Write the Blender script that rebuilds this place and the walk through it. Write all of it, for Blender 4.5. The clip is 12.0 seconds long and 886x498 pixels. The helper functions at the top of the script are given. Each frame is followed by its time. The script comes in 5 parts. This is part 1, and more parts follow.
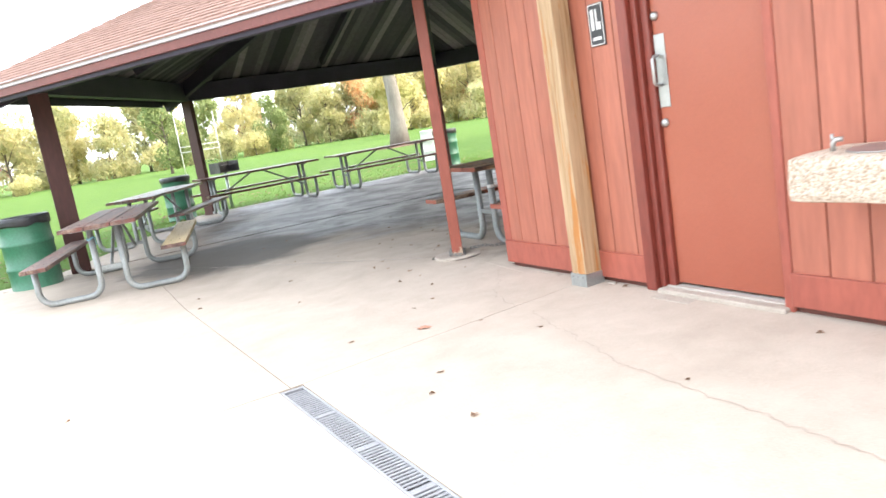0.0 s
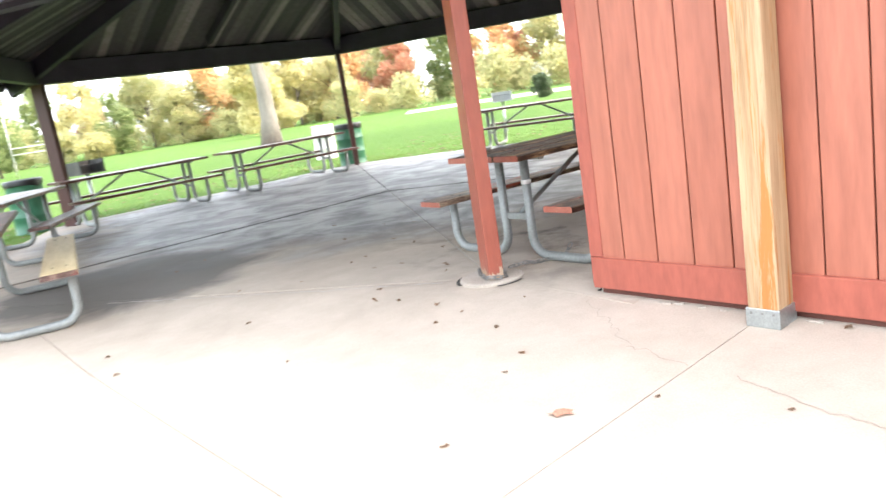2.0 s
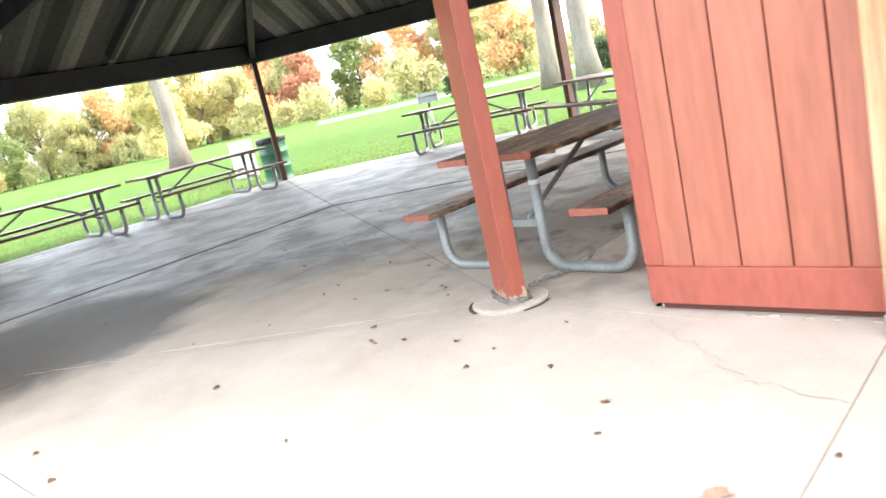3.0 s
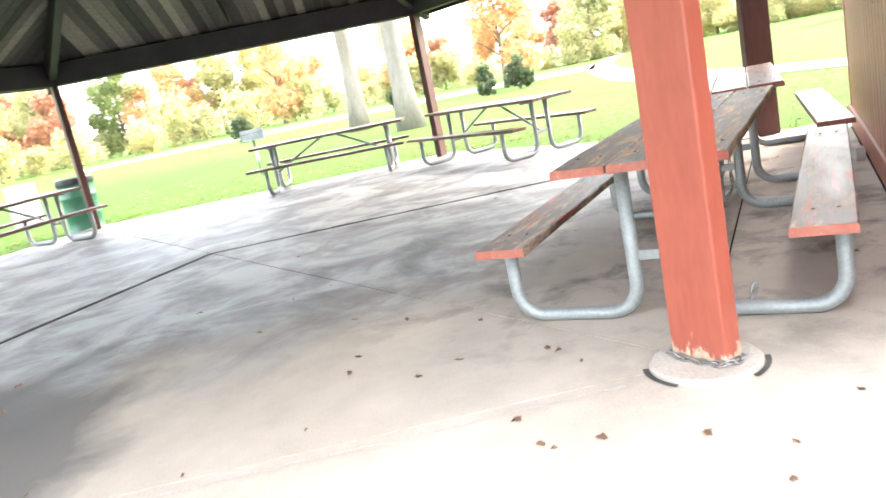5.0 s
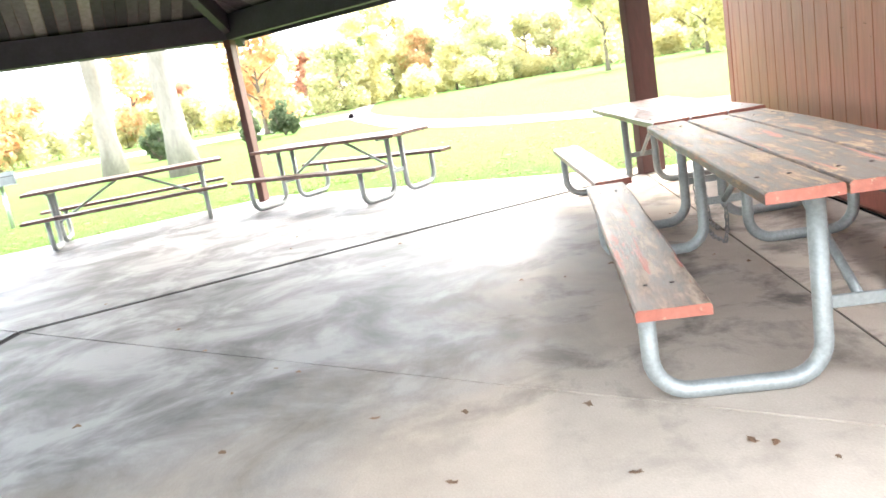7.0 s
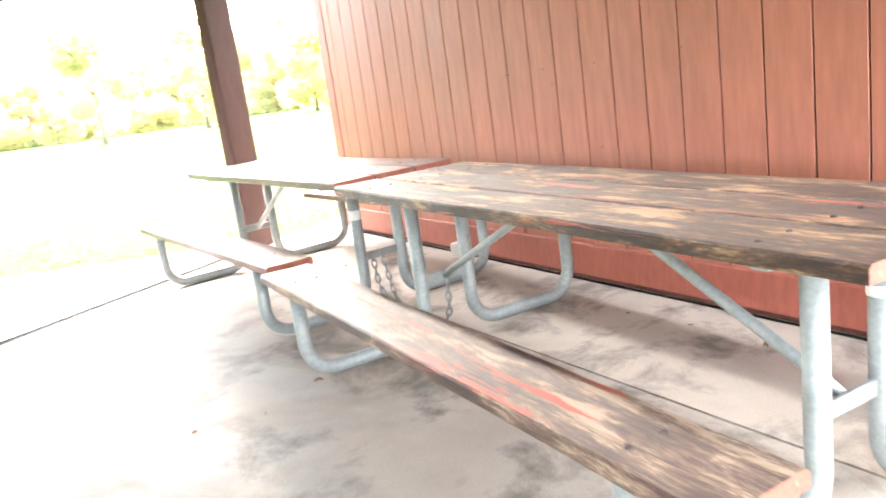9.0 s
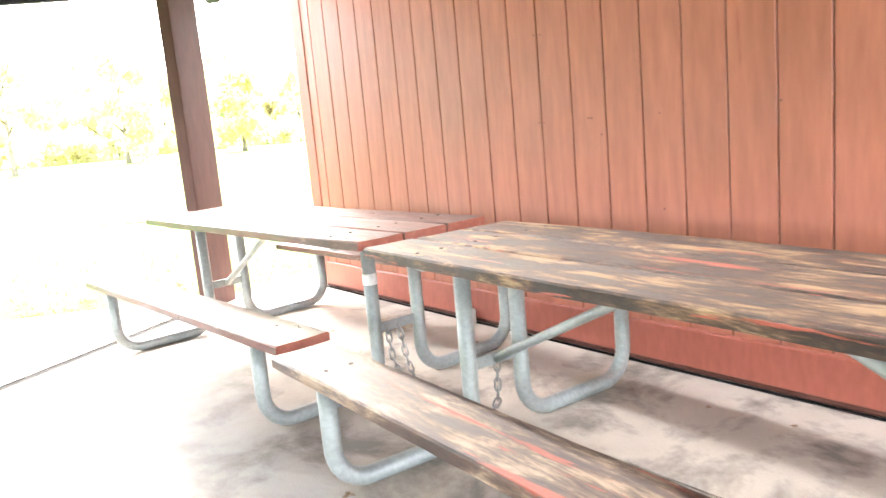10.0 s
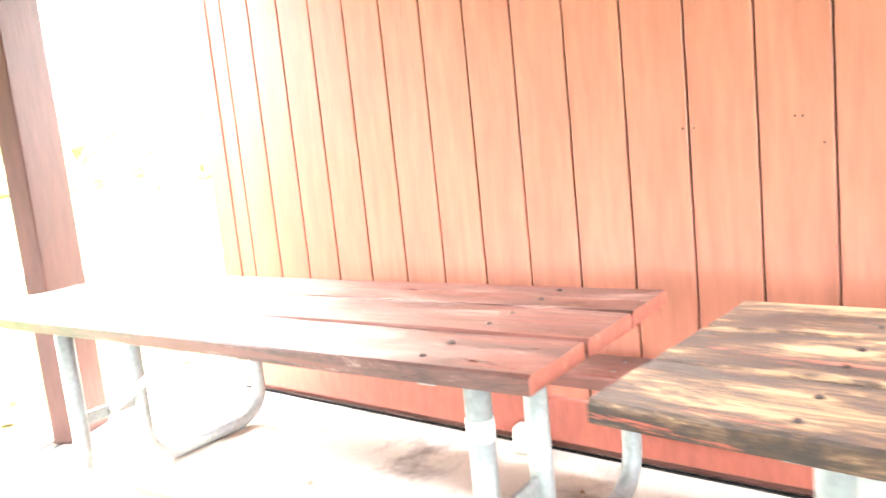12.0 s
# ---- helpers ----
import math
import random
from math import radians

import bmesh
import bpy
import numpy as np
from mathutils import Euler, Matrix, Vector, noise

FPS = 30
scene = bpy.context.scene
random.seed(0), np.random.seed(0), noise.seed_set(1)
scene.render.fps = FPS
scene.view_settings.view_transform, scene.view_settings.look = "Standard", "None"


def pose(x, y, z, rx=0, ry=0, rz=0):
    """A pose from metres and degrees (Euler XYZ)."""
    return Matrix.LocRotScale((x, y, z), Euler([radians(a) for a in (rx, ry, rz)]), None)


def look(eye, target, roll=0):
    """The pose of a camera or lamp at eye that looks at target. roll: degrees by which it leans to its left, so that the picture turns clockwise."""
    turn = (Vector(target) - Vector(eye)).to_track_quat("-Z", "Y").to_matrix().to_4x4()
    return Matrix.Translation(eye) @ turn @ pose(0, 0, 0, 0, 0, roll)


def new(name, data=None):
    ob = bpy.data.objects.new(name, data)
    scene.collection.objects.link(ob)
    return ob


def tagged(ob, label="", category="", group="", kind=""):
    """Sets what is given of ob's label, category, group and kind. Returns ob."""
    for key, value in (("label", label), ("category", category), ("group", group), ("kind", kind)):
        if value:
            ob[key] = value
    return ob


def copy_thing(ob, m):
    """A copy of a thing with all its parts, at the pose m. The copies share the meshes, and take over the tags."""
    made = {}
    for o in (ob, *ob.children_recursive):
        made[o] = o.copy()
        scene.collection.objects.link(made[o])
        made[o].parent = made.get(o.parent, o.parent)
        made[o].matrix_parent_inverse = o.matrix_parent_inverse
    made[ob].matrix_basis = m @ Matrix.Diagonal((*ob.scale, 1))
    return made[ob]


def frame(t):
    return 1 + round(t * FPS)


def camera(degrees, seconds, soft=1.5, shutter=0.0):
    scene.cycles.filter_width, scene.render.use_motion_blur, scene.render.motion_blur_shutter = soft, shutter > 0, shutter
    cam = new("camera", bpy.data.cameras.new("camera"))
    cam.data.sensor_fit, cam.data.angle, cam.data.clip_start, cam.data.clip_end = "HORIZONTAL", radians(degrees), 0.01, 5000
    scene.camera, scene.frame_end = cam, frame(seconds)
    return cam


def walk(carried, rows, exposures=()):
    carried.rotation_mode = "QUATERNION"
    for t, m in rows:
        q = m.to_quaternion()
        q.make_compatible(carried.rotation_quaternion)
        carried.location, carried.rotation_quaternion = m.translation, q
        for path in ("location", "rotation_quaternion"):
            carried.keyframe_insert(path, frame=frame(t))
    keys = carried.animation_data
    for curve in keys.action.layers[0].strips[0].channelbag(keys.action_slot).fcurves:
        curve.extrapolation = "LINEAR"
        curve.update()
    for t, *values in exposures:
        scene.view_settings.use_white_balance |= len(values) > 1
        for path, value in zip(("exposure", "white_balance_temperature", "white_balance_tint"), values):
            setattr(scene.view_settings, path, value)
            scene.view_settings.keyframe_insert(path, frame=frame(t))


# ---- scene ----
cam = camera(61.0, 12.0, shutter=0.4)
PATH = [
    (0, (0.744, 3.608, 1.247), (1.674, 5.343, 0.896), -9.3),
    (0.5, (0.746, 4.175, 1.248), (1.693, 5.888, 0.839), -10.4),
    (1, (0.722, 4.705, 1.235), (1.716, 6.392, 0.829), -9.3),
    (1.5, (0.762, 5.281, 1.221), (1.814, 6.939, 0.842), -8.5),
    (2, (0.786, 5.883, 1.2), (2.021, 7.403, 0.796), -8.9),
    (2.5, (0.919, 6.433, 1.212), (2.29, 7.823, 0.777), -10.9),
    (2.7, (0.98, 6.588, 1.204), (2.342, 7.986, 0.771), -12.4),
    (4.5, (1.085, 8.447, 1.187), (2.749, 9.478, 0.775), -11.7),
    (5, (1.232, 8.935, 1.194), (2.977, 9.811, 0.764), -11.6),
    (5.5, (1.348, 9.374, 1.221), (3.167, 10.078, 0.776), -11.9),
    (6, (1.598, 9.81, 1.196), (3.468, 10.356, 0.741), -11.5),
    (6.5, (1.781, 10.229, 1.207), (3.697, 10.598, 0.765), -10.7),
    (7, (1.949, 10.573, 1.215), (3.89, 10.801, 0.788), -9.9),
    (7.5, (2.284, 10.808, 1.188), (4.234, 10.812, 0.745), -9.3),
    (9.5, (3.908, 11.17, 1.152), (5.49, 10.013, 0.755), -6.7),
    (10, (4.305, 11.198, 1.192), (5.874, 10.004, 0.851), -5.2),
    (10.5, (4.765, 11.175, 1.184), (6.27, 9.91, 0.818), -4.4),
    (11, (5.243, 11.049, 1.147), (6.702, 9.72, 0.82), -3.8),
    (11.5, (5.679, 10.882, 1.172), (7.048, 9.458, 0.861), -4.2),
    (12, (6.121, 10.751, 1.159), (7.379, 9.221, 0.881), -5.9),
]
walk(cam, [(t, look(eye, target, roll)) for t, eye, target, roll in PATH],
     exposures=[(0, 2.38), (2.0, 2.66), (2.5, 2.7), (5.0, 3.27), (6.5, 3.5), (7.5, 3.64), (9.5, 4.64), (10.0, 4.68), (10.5, 5.1), (11.5, 5.4), (12, 5.72)])

# ---------------- world, sun ----------------
world = bpy.data.worlds.new("sky")
scene.world = world
world.use_nodes = True
wn, wl = world.node_tree.nodes, world.node_tree.links
sky = wn.new("ShaderNodeTexSky")
sky.sky_type = 'NISHITA'
sky.sun_disc = False
SUN_EL, SUN_AZ = 38.0, -32.0          # degrees; azimuth from +x towards +y
sky.sun_elevation = radians(SUN_EL)
sky.sun_rotation = radians(90.0 - SUN_AZ)
sky.air_density, sky.dust_density, sky.ozone_density = 1.0, 5.0, 0.6
haze = wn.new("ShaderNodeMix")               # thin even cloud over the blue
haze.data_type = "RGBA"
haze.inputs[0].default_value = 0.6
haze.inputs[7].default_value = (6.6, 6.9, 7.2, 1.0)
wl.new(sky.outputs[0], haze.inputs[6])
wl.new(haze.outputs[2], wn["Background"].inputs[0])
wn["Background"].inputs[1].default_value = 0.15
sun = new("sun", bpy.data.lights.new("sun", "SUN"))
sun.data.energy, sun.data.angle, sun.data.color = 0.8, radians(25), (1.0, 0.93, 0.84)
sdir = Vector((math.cos(radians(SUN_EL)) * math.cos(radians(SUN_AZ)), math.cos(radians(SUN_EL)) * math.sin(radians(SUN_AZ)), math.sin(radians(SUN_EL))))
sun.matrix_world = look(sdir * 60, (0, 0, 0))

# ---------------- materials ----------------


def node_mat(name, rough=0.6, metal=0.0):
    m = bpy.data.materials.new(name)
    m.use_nodes = True
    n, l = m.node_tree.nodes, m.node_tree.links
    b = n["Principled BSDF"]
    b.inputs["Roughness"].default_value, b.inputs["Metallic"].default_value = rough, metal
    return m, n, l, b


def ramp(n, l, fac, stops):
    r = n.new("ShaderNodeValToRGB")
    e = r.color_ramp.elements
    while len(e) < len(stops):
        e.new(0.5)
    for el, (p, c) in zip(e, stops):
        el.position, el.color = p, (*c, 1.0) if len(c) == 3 else c
    l.new(fac, r.inputs[0])
    return r.outputs[0]


def coords(n, l, scale=(1, 1, 1), rand=True):
    tc = n.new("ShaderNodeTexCoord")
    mp = n.new("ShaderNodeMapping")
    mp.inputs["Scale"].default_value = scale
    l.new(tc.outputs["Object"], mp.inputs["Vector"])
    if rand:
        oi = n.new("ShaderNodeObjectInfo")
        mul = n.new("ShaderNodeMath")
        mul.operation = "MULTIPLY"
        mul.inputs[1].default_value = 37.0
        l.new(oi.outputs["Random"], mul.inputs[0])
        l.new(mul.outputs[0], mp.inputs["Location"])
    return mp.outputs[0]


def noise_tex(n, l, vec, scale, detail=5, rough=0.6, dist=0.0):
    t = n.new("ShaderNodeTexNoise")
    t.inputs["Scale"].default_value, t.inputs["Detail"].default_value = scale, detail
    t.inputs["Roughness"].default_value, t.inputs["Distortion"].default_value = rough, dist
    l.new(vec, t.inputs["Vector"])
    return t.outputs["Fac"]


def mixc(n, l, fac, a, b, mode="MIX"):
    m = n.new("ShaderNodeMix")
    m.data_type, m.blend_type = "RGBA", mode
    for sock, v in ((m.inputs[0], fac), (m.inputs[6], a), (m.inputs[7], b)):
        if isinstance(v, (int, float)):
            sock.default_value = v
        elif isinstance(v, tuple):
            sock.default_value = (*v, 1.0)
        else:
            l.new(v, sock)
    return m.outputs[2]


def bump(n, l, b, h, strength=0.3, dist=0.01):
    bn = n.new("ShaderNodeBump")
    bn.inputs["Strength"].default_value, bn.inputs["Distance"].default_value = strength, dist
    l.new(h, bn.inputs["Height"])
    l.new(bn.outputs[0], b.inputs["Normal"])


def mottled(name, c0, c1, scale=3.0, fine=40.0, rough=0.6, metal=0.0, bmp=0.2, dist=0.004, stretch=(1, 1, 1), rand=True, wear=None, wear_at=0.66, rough_hi=None):
    """Two-scale mottled surface between two colours, with optional worn patches."""
    m, n, l, b = node_mat(name, rough, metal)
    v = coords(n, l, stretch, rand)
    big, small = noise_tex(n, l, v, scale), noise_tex(n, l, v, fine, 3)
    col = ramp(n, l, big, [(0.3, c0), (0.7, c1)])
    g = ramp(n, l, small, [(0.25, (0.72, 0.72, 0.72)), (0.75, (1.0, 1.0, 1.0))])
    col = mixc(n, l, 1.0, col, g, "MULTIPLY")
    if wear:
        w = ramp(n, l, noise_tex(n, l, v, scale * 2.7, 8, 0.7), [(wear_at, (0, 0, 0)), (wear_at + 0.05, (1, 1, 1))])
        col = mixc(n, l, w, col, wear)
    l.new(col, b.inputs["Base Color"])
    if rough_hi is not None:
        mr = n.new("ShaderNodeMapRange")
        mr.inputs[1].default_value, mr.inputs[2].default_value = 0.35, 0.65
        mr.inputs[3].default_value, mr.inputs[4].default_value = rough, rough_hi
        l.new(big, mr.inputs[0])
        l.new(mr.outputs[0], b.inputs["Roughness"])
    bump(n, l, b, small, bmp, dist)
    return m


def wood(name, c0, c1, paint=None, paint_at=0.5, rough=0.6, along=0, dark=(0.05, 0.035, 0.025), bmp=0.5, ring=1.0, crack=0.36):
    """Planks with the grain along one local axis; paint left in patches where paint is given."""
    m, n, l, b = node_mat(name, rough)
    s = [26.0, 26.0, 26.0]
    s[along] = 1.3
    v = coords(n, l, tuple(s))
    g = noise_tex(n, l, v, 1.0 * ring, 6, 0.65, 0.8)
    g2 = noise_tex(n, l, v, 3.5 * ring, 4, 0.7, 0.3)
    col = ramp(n, l, g, [(0.25, dark), (crack, c0), (0.62, c1), (0.8, c0)])
    col = mixc(n, l, 0.45, col, ramp(n, l, g2, [(0.3, dark), (0.55, c1)]))
    if paint:
        v2 = coords(n, l, tuple(1.1 if i == along else 15.0 for i in range(3)))
        p = noise_tex(n, l, v2, 1.0, 9, 0.72, 0.6)
        fac = ramp(n, l, p, [(paint_at, (0, 0, 0)), (paint_at + 0.06, (1, 1, 1))])
        col = mixc(n, l, fac, col, mixc(n, l, 0.35, paint, ramp(n, l, g2, [(0.3, tuple(0.5 * q for q in paint)), (0.7, paint)])))
    l.new(col, b.inputs["Base Color"])
    bump(n, l, b, g2, bmp, 0.004)
    return m


def worn_wood(name, tones, paint, paint_at=0.6, rough=0.6, bmp=0.9, gloss=0.5):
    """Old planks along local x: ragged patches of bare, grey and dark wood, splits, and scraps of paint."""
    m, n, l, b = node_mat(name, rough)
    v = coords(n, l, (3.2, 14.0, 14.0))
    patch = noise_tex(n, l, v, 1.0, 10, 0.76, 0.25)
    vg = coords(n, l, (4.0, 50.0, 50.0))
    grain = noise_tex(n, l, vg, 1.0, 6, 0.72, 0.25)
    vs_ = coords(n, l, (1.0, 34.0, 34.0))
    split = noise_tex(n, l, vs_, 1.0, 4, 0.6, 0.5)
    col = ramp(n, l, patch, [(0.42, tones[0]), (0.48, tones[1]), (0.53, tones[2]), (0.585, tones[3])])
    col = mixc(n, l, 1.0, col, ramp(n, l, grain, [(0.30, (0.42, 0.36, 0.32)), (0.52, (0.92, 0.9, 0.88)), (0.75, (1, 1, 1))]), "MULTIPLY")
    vp = coords(n, l, (0.8, 10.0, 10.0))
    mp = noise_tex(n, l, vp, 1.3, 8, 0.66, 0.4)
    fac = ramp(n, l, mp, [(paint_at, (0, 0, 0)), (paint_at + 0.025, (1, 1, 1))])
    col = mixc(n, l, fac, col, mixc(n, l, 0.5, paint, ramp(n, l, grain, [(0.3, tuple(0.6 * q for q in paint)), (0.7, paint)])))
    col = mixc(n, l, ramp(n, l, split, [(0.30, (1, 1, 1)), (0.34, (0, 0, 0))]), col, (0.03, 0.018, 0.012))
    l.new(col, b.inputs["Base Color"])
    rr = n.new("ShaderNodeMapRange")
    rr.inputs[1].default_value, rr.inputs[2].default_value = 0.35, 0.65
    rr.inputs[3].default_value, rr.inputs[4].default_value = rough - 0.06, rough + 0.16
    l.new(patch, rr.inputs[0])
    l.new(rr.outputs[0], b.inputs["Roughness"])
    b.inputs["Specular IOR Level"].default_value = gloss
    ht = n.new("ShaderNodeMath")
    ht.operation = "MULTIPLY_ADD"
    ht.inputs[1].default_value = 0.6
    l.new(grain, ht.inputs[0])
    l.new(patch, ht.inputs[2])
    bump(n, l, b, ht.outputs[0], bmp, 0.006)
    return m


def concrete_mat():
    """Broomed concrete: tan and clean outside, stained and shade-tinted grey under the roof."""
    m, n, l, b = node_mat("concrete", 0.8)
    tc = n.new("ShaderNodeTexCoord")
    v = tc.outputs["Object"]
    big = noise_tex(n, l, v, 0.9, 6, 0.6, 0.4)
    mid = noise_tex(n, l, v, 4.0, 7, 0.65)
    fine = noise_tex(n, l, v, 130.0, 3)
    col = ramp(n, l, big, [(0.3, (0.475, 0.402, 0.33)), (0.7, (0.56, 0.482, 0.402))])
    col = mixc(n, l, 1.0, col, ramp(n, l, mid, [(0.3, (0.86, 0.85, 0.84)), (0.7, (1, 1, 1))]), "MULTIPLY")
    # damp grey staining round the pavilion's middle, widened to paint in roof shade
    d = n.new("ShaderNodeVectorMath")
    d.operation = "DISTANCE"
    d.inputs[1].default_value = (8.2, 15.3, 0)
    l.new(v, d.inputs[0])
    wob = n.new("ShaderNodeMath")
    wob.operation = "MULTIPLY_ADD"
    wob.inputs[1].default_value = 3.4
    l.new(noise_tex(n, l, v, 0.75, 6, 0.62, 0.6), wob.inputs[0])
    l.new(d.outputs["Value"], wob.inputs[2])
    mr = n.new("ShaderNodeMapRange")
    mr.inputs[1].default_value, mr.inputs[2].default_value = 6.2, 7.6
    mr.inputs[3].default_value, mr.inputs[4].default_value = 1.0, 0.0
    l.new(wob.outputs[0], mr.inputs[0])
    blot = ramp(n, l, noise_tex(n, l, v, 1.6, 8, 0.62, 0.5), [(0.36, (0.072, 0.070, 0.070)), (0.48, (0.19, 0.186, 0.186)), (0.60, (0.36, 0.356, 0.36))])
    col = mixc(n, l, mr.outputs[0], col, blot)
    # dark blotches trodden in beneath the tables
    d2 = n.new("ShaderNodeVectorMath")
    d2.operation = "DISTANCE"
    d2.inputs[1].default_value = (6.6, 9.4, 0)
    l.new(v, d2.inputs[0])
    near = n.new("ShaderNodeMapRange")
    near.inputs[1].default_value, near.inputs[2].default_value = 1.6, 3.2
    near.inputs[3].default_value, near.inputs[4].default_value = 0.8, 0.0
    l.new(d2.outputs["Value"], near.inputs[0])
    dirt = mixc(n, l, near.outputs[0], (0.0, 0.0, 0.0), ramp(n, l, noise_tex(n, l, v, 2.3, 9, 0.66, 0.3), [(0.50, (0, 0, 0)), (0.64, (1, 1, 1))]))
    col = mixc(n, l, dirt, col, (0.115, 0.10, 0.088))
    # dark ragged patch beside the front tables
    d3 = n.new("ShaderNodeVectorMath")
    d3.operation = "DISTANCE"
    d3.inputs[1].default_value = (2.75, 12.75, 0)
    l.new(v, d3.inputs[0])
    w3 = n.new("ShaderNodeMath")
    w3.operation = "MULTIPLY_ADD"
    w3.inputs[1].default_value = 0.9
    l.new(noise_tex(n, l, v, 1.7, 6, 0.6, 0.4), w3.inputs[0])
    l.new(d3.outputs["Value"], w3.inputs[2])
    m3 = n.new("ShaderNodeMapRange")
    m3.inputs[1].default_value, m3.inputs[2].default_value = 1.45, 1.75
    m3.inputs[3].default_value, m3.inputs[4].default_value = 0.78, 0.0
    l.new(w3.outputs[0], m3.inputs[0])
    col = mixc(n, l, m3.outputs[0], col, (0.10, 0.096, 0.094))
    col = mixc(n, l, 1.0, col, ramp(n, l, fine, [(0.2, (0.82, 0.82, 0.82)), (0.7, (1, 1, 1))]), "MULTIPLY")
    l.new(col, b.inputs["Base Color"])
    rr = n.new("ShaderNodeMapRange")
    rr.inputs[3].default_value, rr.inputs[4].default_value = 0.85, 0.50
    l.new(mr.outputs[0], rr.inputs[0])
    l.new(rr.outputs[0], b.inputs["Roughness"])
    bump(n, l, b, fine, 0.25, 0.002)
    return m


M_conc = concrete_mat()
M_pier = mottled("pier_concrete", (0.42, 0.36, 0.30), (0.52, 0.455, 0.39), 5, 80, 0.85)
M_patch = mottled("pale_concrete", (0.46, 0.42, 0.37), (0.57, 0.52, 0.47), 6, 90, 0.85)
M_joint = mottled("joint_dirt", (0.05, 0.045, 0.04), (0.10, 0.09, 0.08), 8, 60, 0.95)
M_filler = mottled("joint_filler", (0.012, 0.011, 0.011), (0.026, 0.024, 0.023), 8, 60, 1.0)
M_filler.node_tree.nodes["Principled BSDF"].inputs["Specular IOR Level"].default_value = 0.15
M_bolt = mottled("bolt_rust", (0.04, 0.03, 0.026), (0.08, 0.062, 0.055), 30, 90, 0.9)
M_crack = mottled("hairline_filler", (0.36, 0.30, 0.245), (0.46, 0.395, 0.33), 8, 60, 0.95)
M_siding = mottled("red_siding", (0.35, 0.108, 0.067), (0.44, 0.150, 0.096), 2.6, 26, 0.40, bmp=0.35, dist=0.003, stretch=(1, 1, 0.14), wear=(0.27, 0.078, 0.052), wear_at=0.66, rough_hi=0.52)
M_trim = mottled("red_trim", (0.31, 0.075, 0.05), (0.39, 0.10, 0.065), 2.0, 30, 0.5, bmp=0.3, dist=0.003, stretch=(1, 1, 0.3), wear=(0.52, 0.30, 0.22), wear_at=0.76)
# darker red than the trim, for the left jamb and stops
M_jamb = mottled("jamb_maroon", (0.19, 0.036, 0.024), (0.25, 0.050, 0.033), 2.0, 30, 0.4, bmp=0.25, dist=0.003, stretch=(1, 1, 0.3))
M_dark = mottled("groove_dark", (0.10, 0.03, 0.02), (0.14, 0.045, 0.03), 3, 30, 0.7)
M_door = mottled("door_paint", (0.34, 0.088, 0.05), (0.385, 0.11, 0.063), 0.9, 240, 0.34, bmp=0.08, dist=0.001, wear=(0.46, 0.17, 0.11), wear_at=0.72)
M_post = mottled("post_paint", (0.34, 0.072, 0.045), (0.43, 0.105, 0.065), 2.0, 32, 0.42, bmp=0.4, dist=0.004, stretch=(1, 1, 0.22), wear=(0.55, 0.33, 0.25), wear_at=0.80)
# post red darkened, so the backlit posts' shade sits in the colour
M_post_shaded = mottled("post_paint_shaded", (0.062, 0.019, 0.015), (0.095, 0.029, 0.023), 2.0, 32, 0.6, bmp=0.4, dist=0.004, stretch=(1, 1, 0.22))


def post_foot_mat():
    """Red post paint, flaked to bare wood in ragged patches at the foot."""
    m, n, l, b = node_mat("post_paint_flaked", 0.42)
    v = coords(n, l, (1, 1, 0.22))
    big, small = noise_tex(n, l, v, 2.0), noise_tex(n, l, v, 32.0, 3)
    col = ramp(n, l, big, [(0.3, (0.285, 0.066, 0.040)), (0.7, (0.36, 0.094, 0.058))])
    col = mixc(n, l, 1.0, col, ramp(n, l, small, [(0.25, (0.8, 0.8, 0.8)), (0.75, (1, 1, 1))]), "MULTIPLY")
    tc = n.new("ShaderNodeTexCoord")
    sx = n.new("ShaderNodeSeparateXYZ")
    l.new(tc.outputs["Object"], sx.inputs[0])
    rag = n.new("ShaderNodeMath")
    rag.operation = "MULTIPLY_ADD"
    rag.inputs[1].default_value = -0.42
    v2 = coords(n, l, (9, 9, 2.2))
    l.new(noise_tex(n, l, v2, 2.2, 7, 0.7), rag.inputs[0])
    l.new(sx.outputs[2], rag.inputs[2])
    mr = n.new("ShaderNodeMapRange")
    mr.inputs[1].default_value, mr.inputs[2].default_value = -0.155, -0.145
    mr.inputs[3].default_value, mr.inputs[4].default_value = 1.0, 0.0
    l.new(rag.outputs[0], mr.inputs[0])
    col = mixc(n, l, mr.outputs[0], col, ramp(n, l, small, [(0.3, (0.36, 0.25, 0.17)), (0.7, (0.56, 0.43, 0.32))]))
    l.new(col, b.inputs["Base Color"])
    bump(n, l, b, small, 0.4, 0.004)
    return m


M_post_foot = post_foot_mat()
M_beam = mottled("beam_paint", (0.024, 0.017, 0.035), (0.042, 0.031, 0.058), 2.5, 30, 0.6, bmp=0.3)
M_deck = wood("roof_decking", (0.13, 0.105, 0.085), (0.27, 0.22, 0.18), rough=0.75, along=1, dark=(0.03, 0.025, 0.022))
M_fascia = mottled("fascia_paint", (0.15, 0.042, 0.036), (0.20, 0.058, 0.048), 2, 30, 0.5)
M_drip = mottled("drip_edge", (0.46, 0.41, 0.43), (0.56, 0.51, 0.53), 2, 40, 0.35, metal=0.3)
M_shingle = mottled("shingle", (0.20, 0.115, 0.09), (0.30, 0.18, 0.145), 9, 160, 0.95, bmp=0.6, dist=0.003)
M_newwood = wood("post_timber", (0.30, 0.17, 0.075), (0.47, 0.335, 0.20), paint=(0.42, 0.17, 0.04), paint_at=0.53, rough=0.6, along=2, dark=(0.17, 0.085, 0.035), bmp=0.3, ring=0.42, crack=0.40)
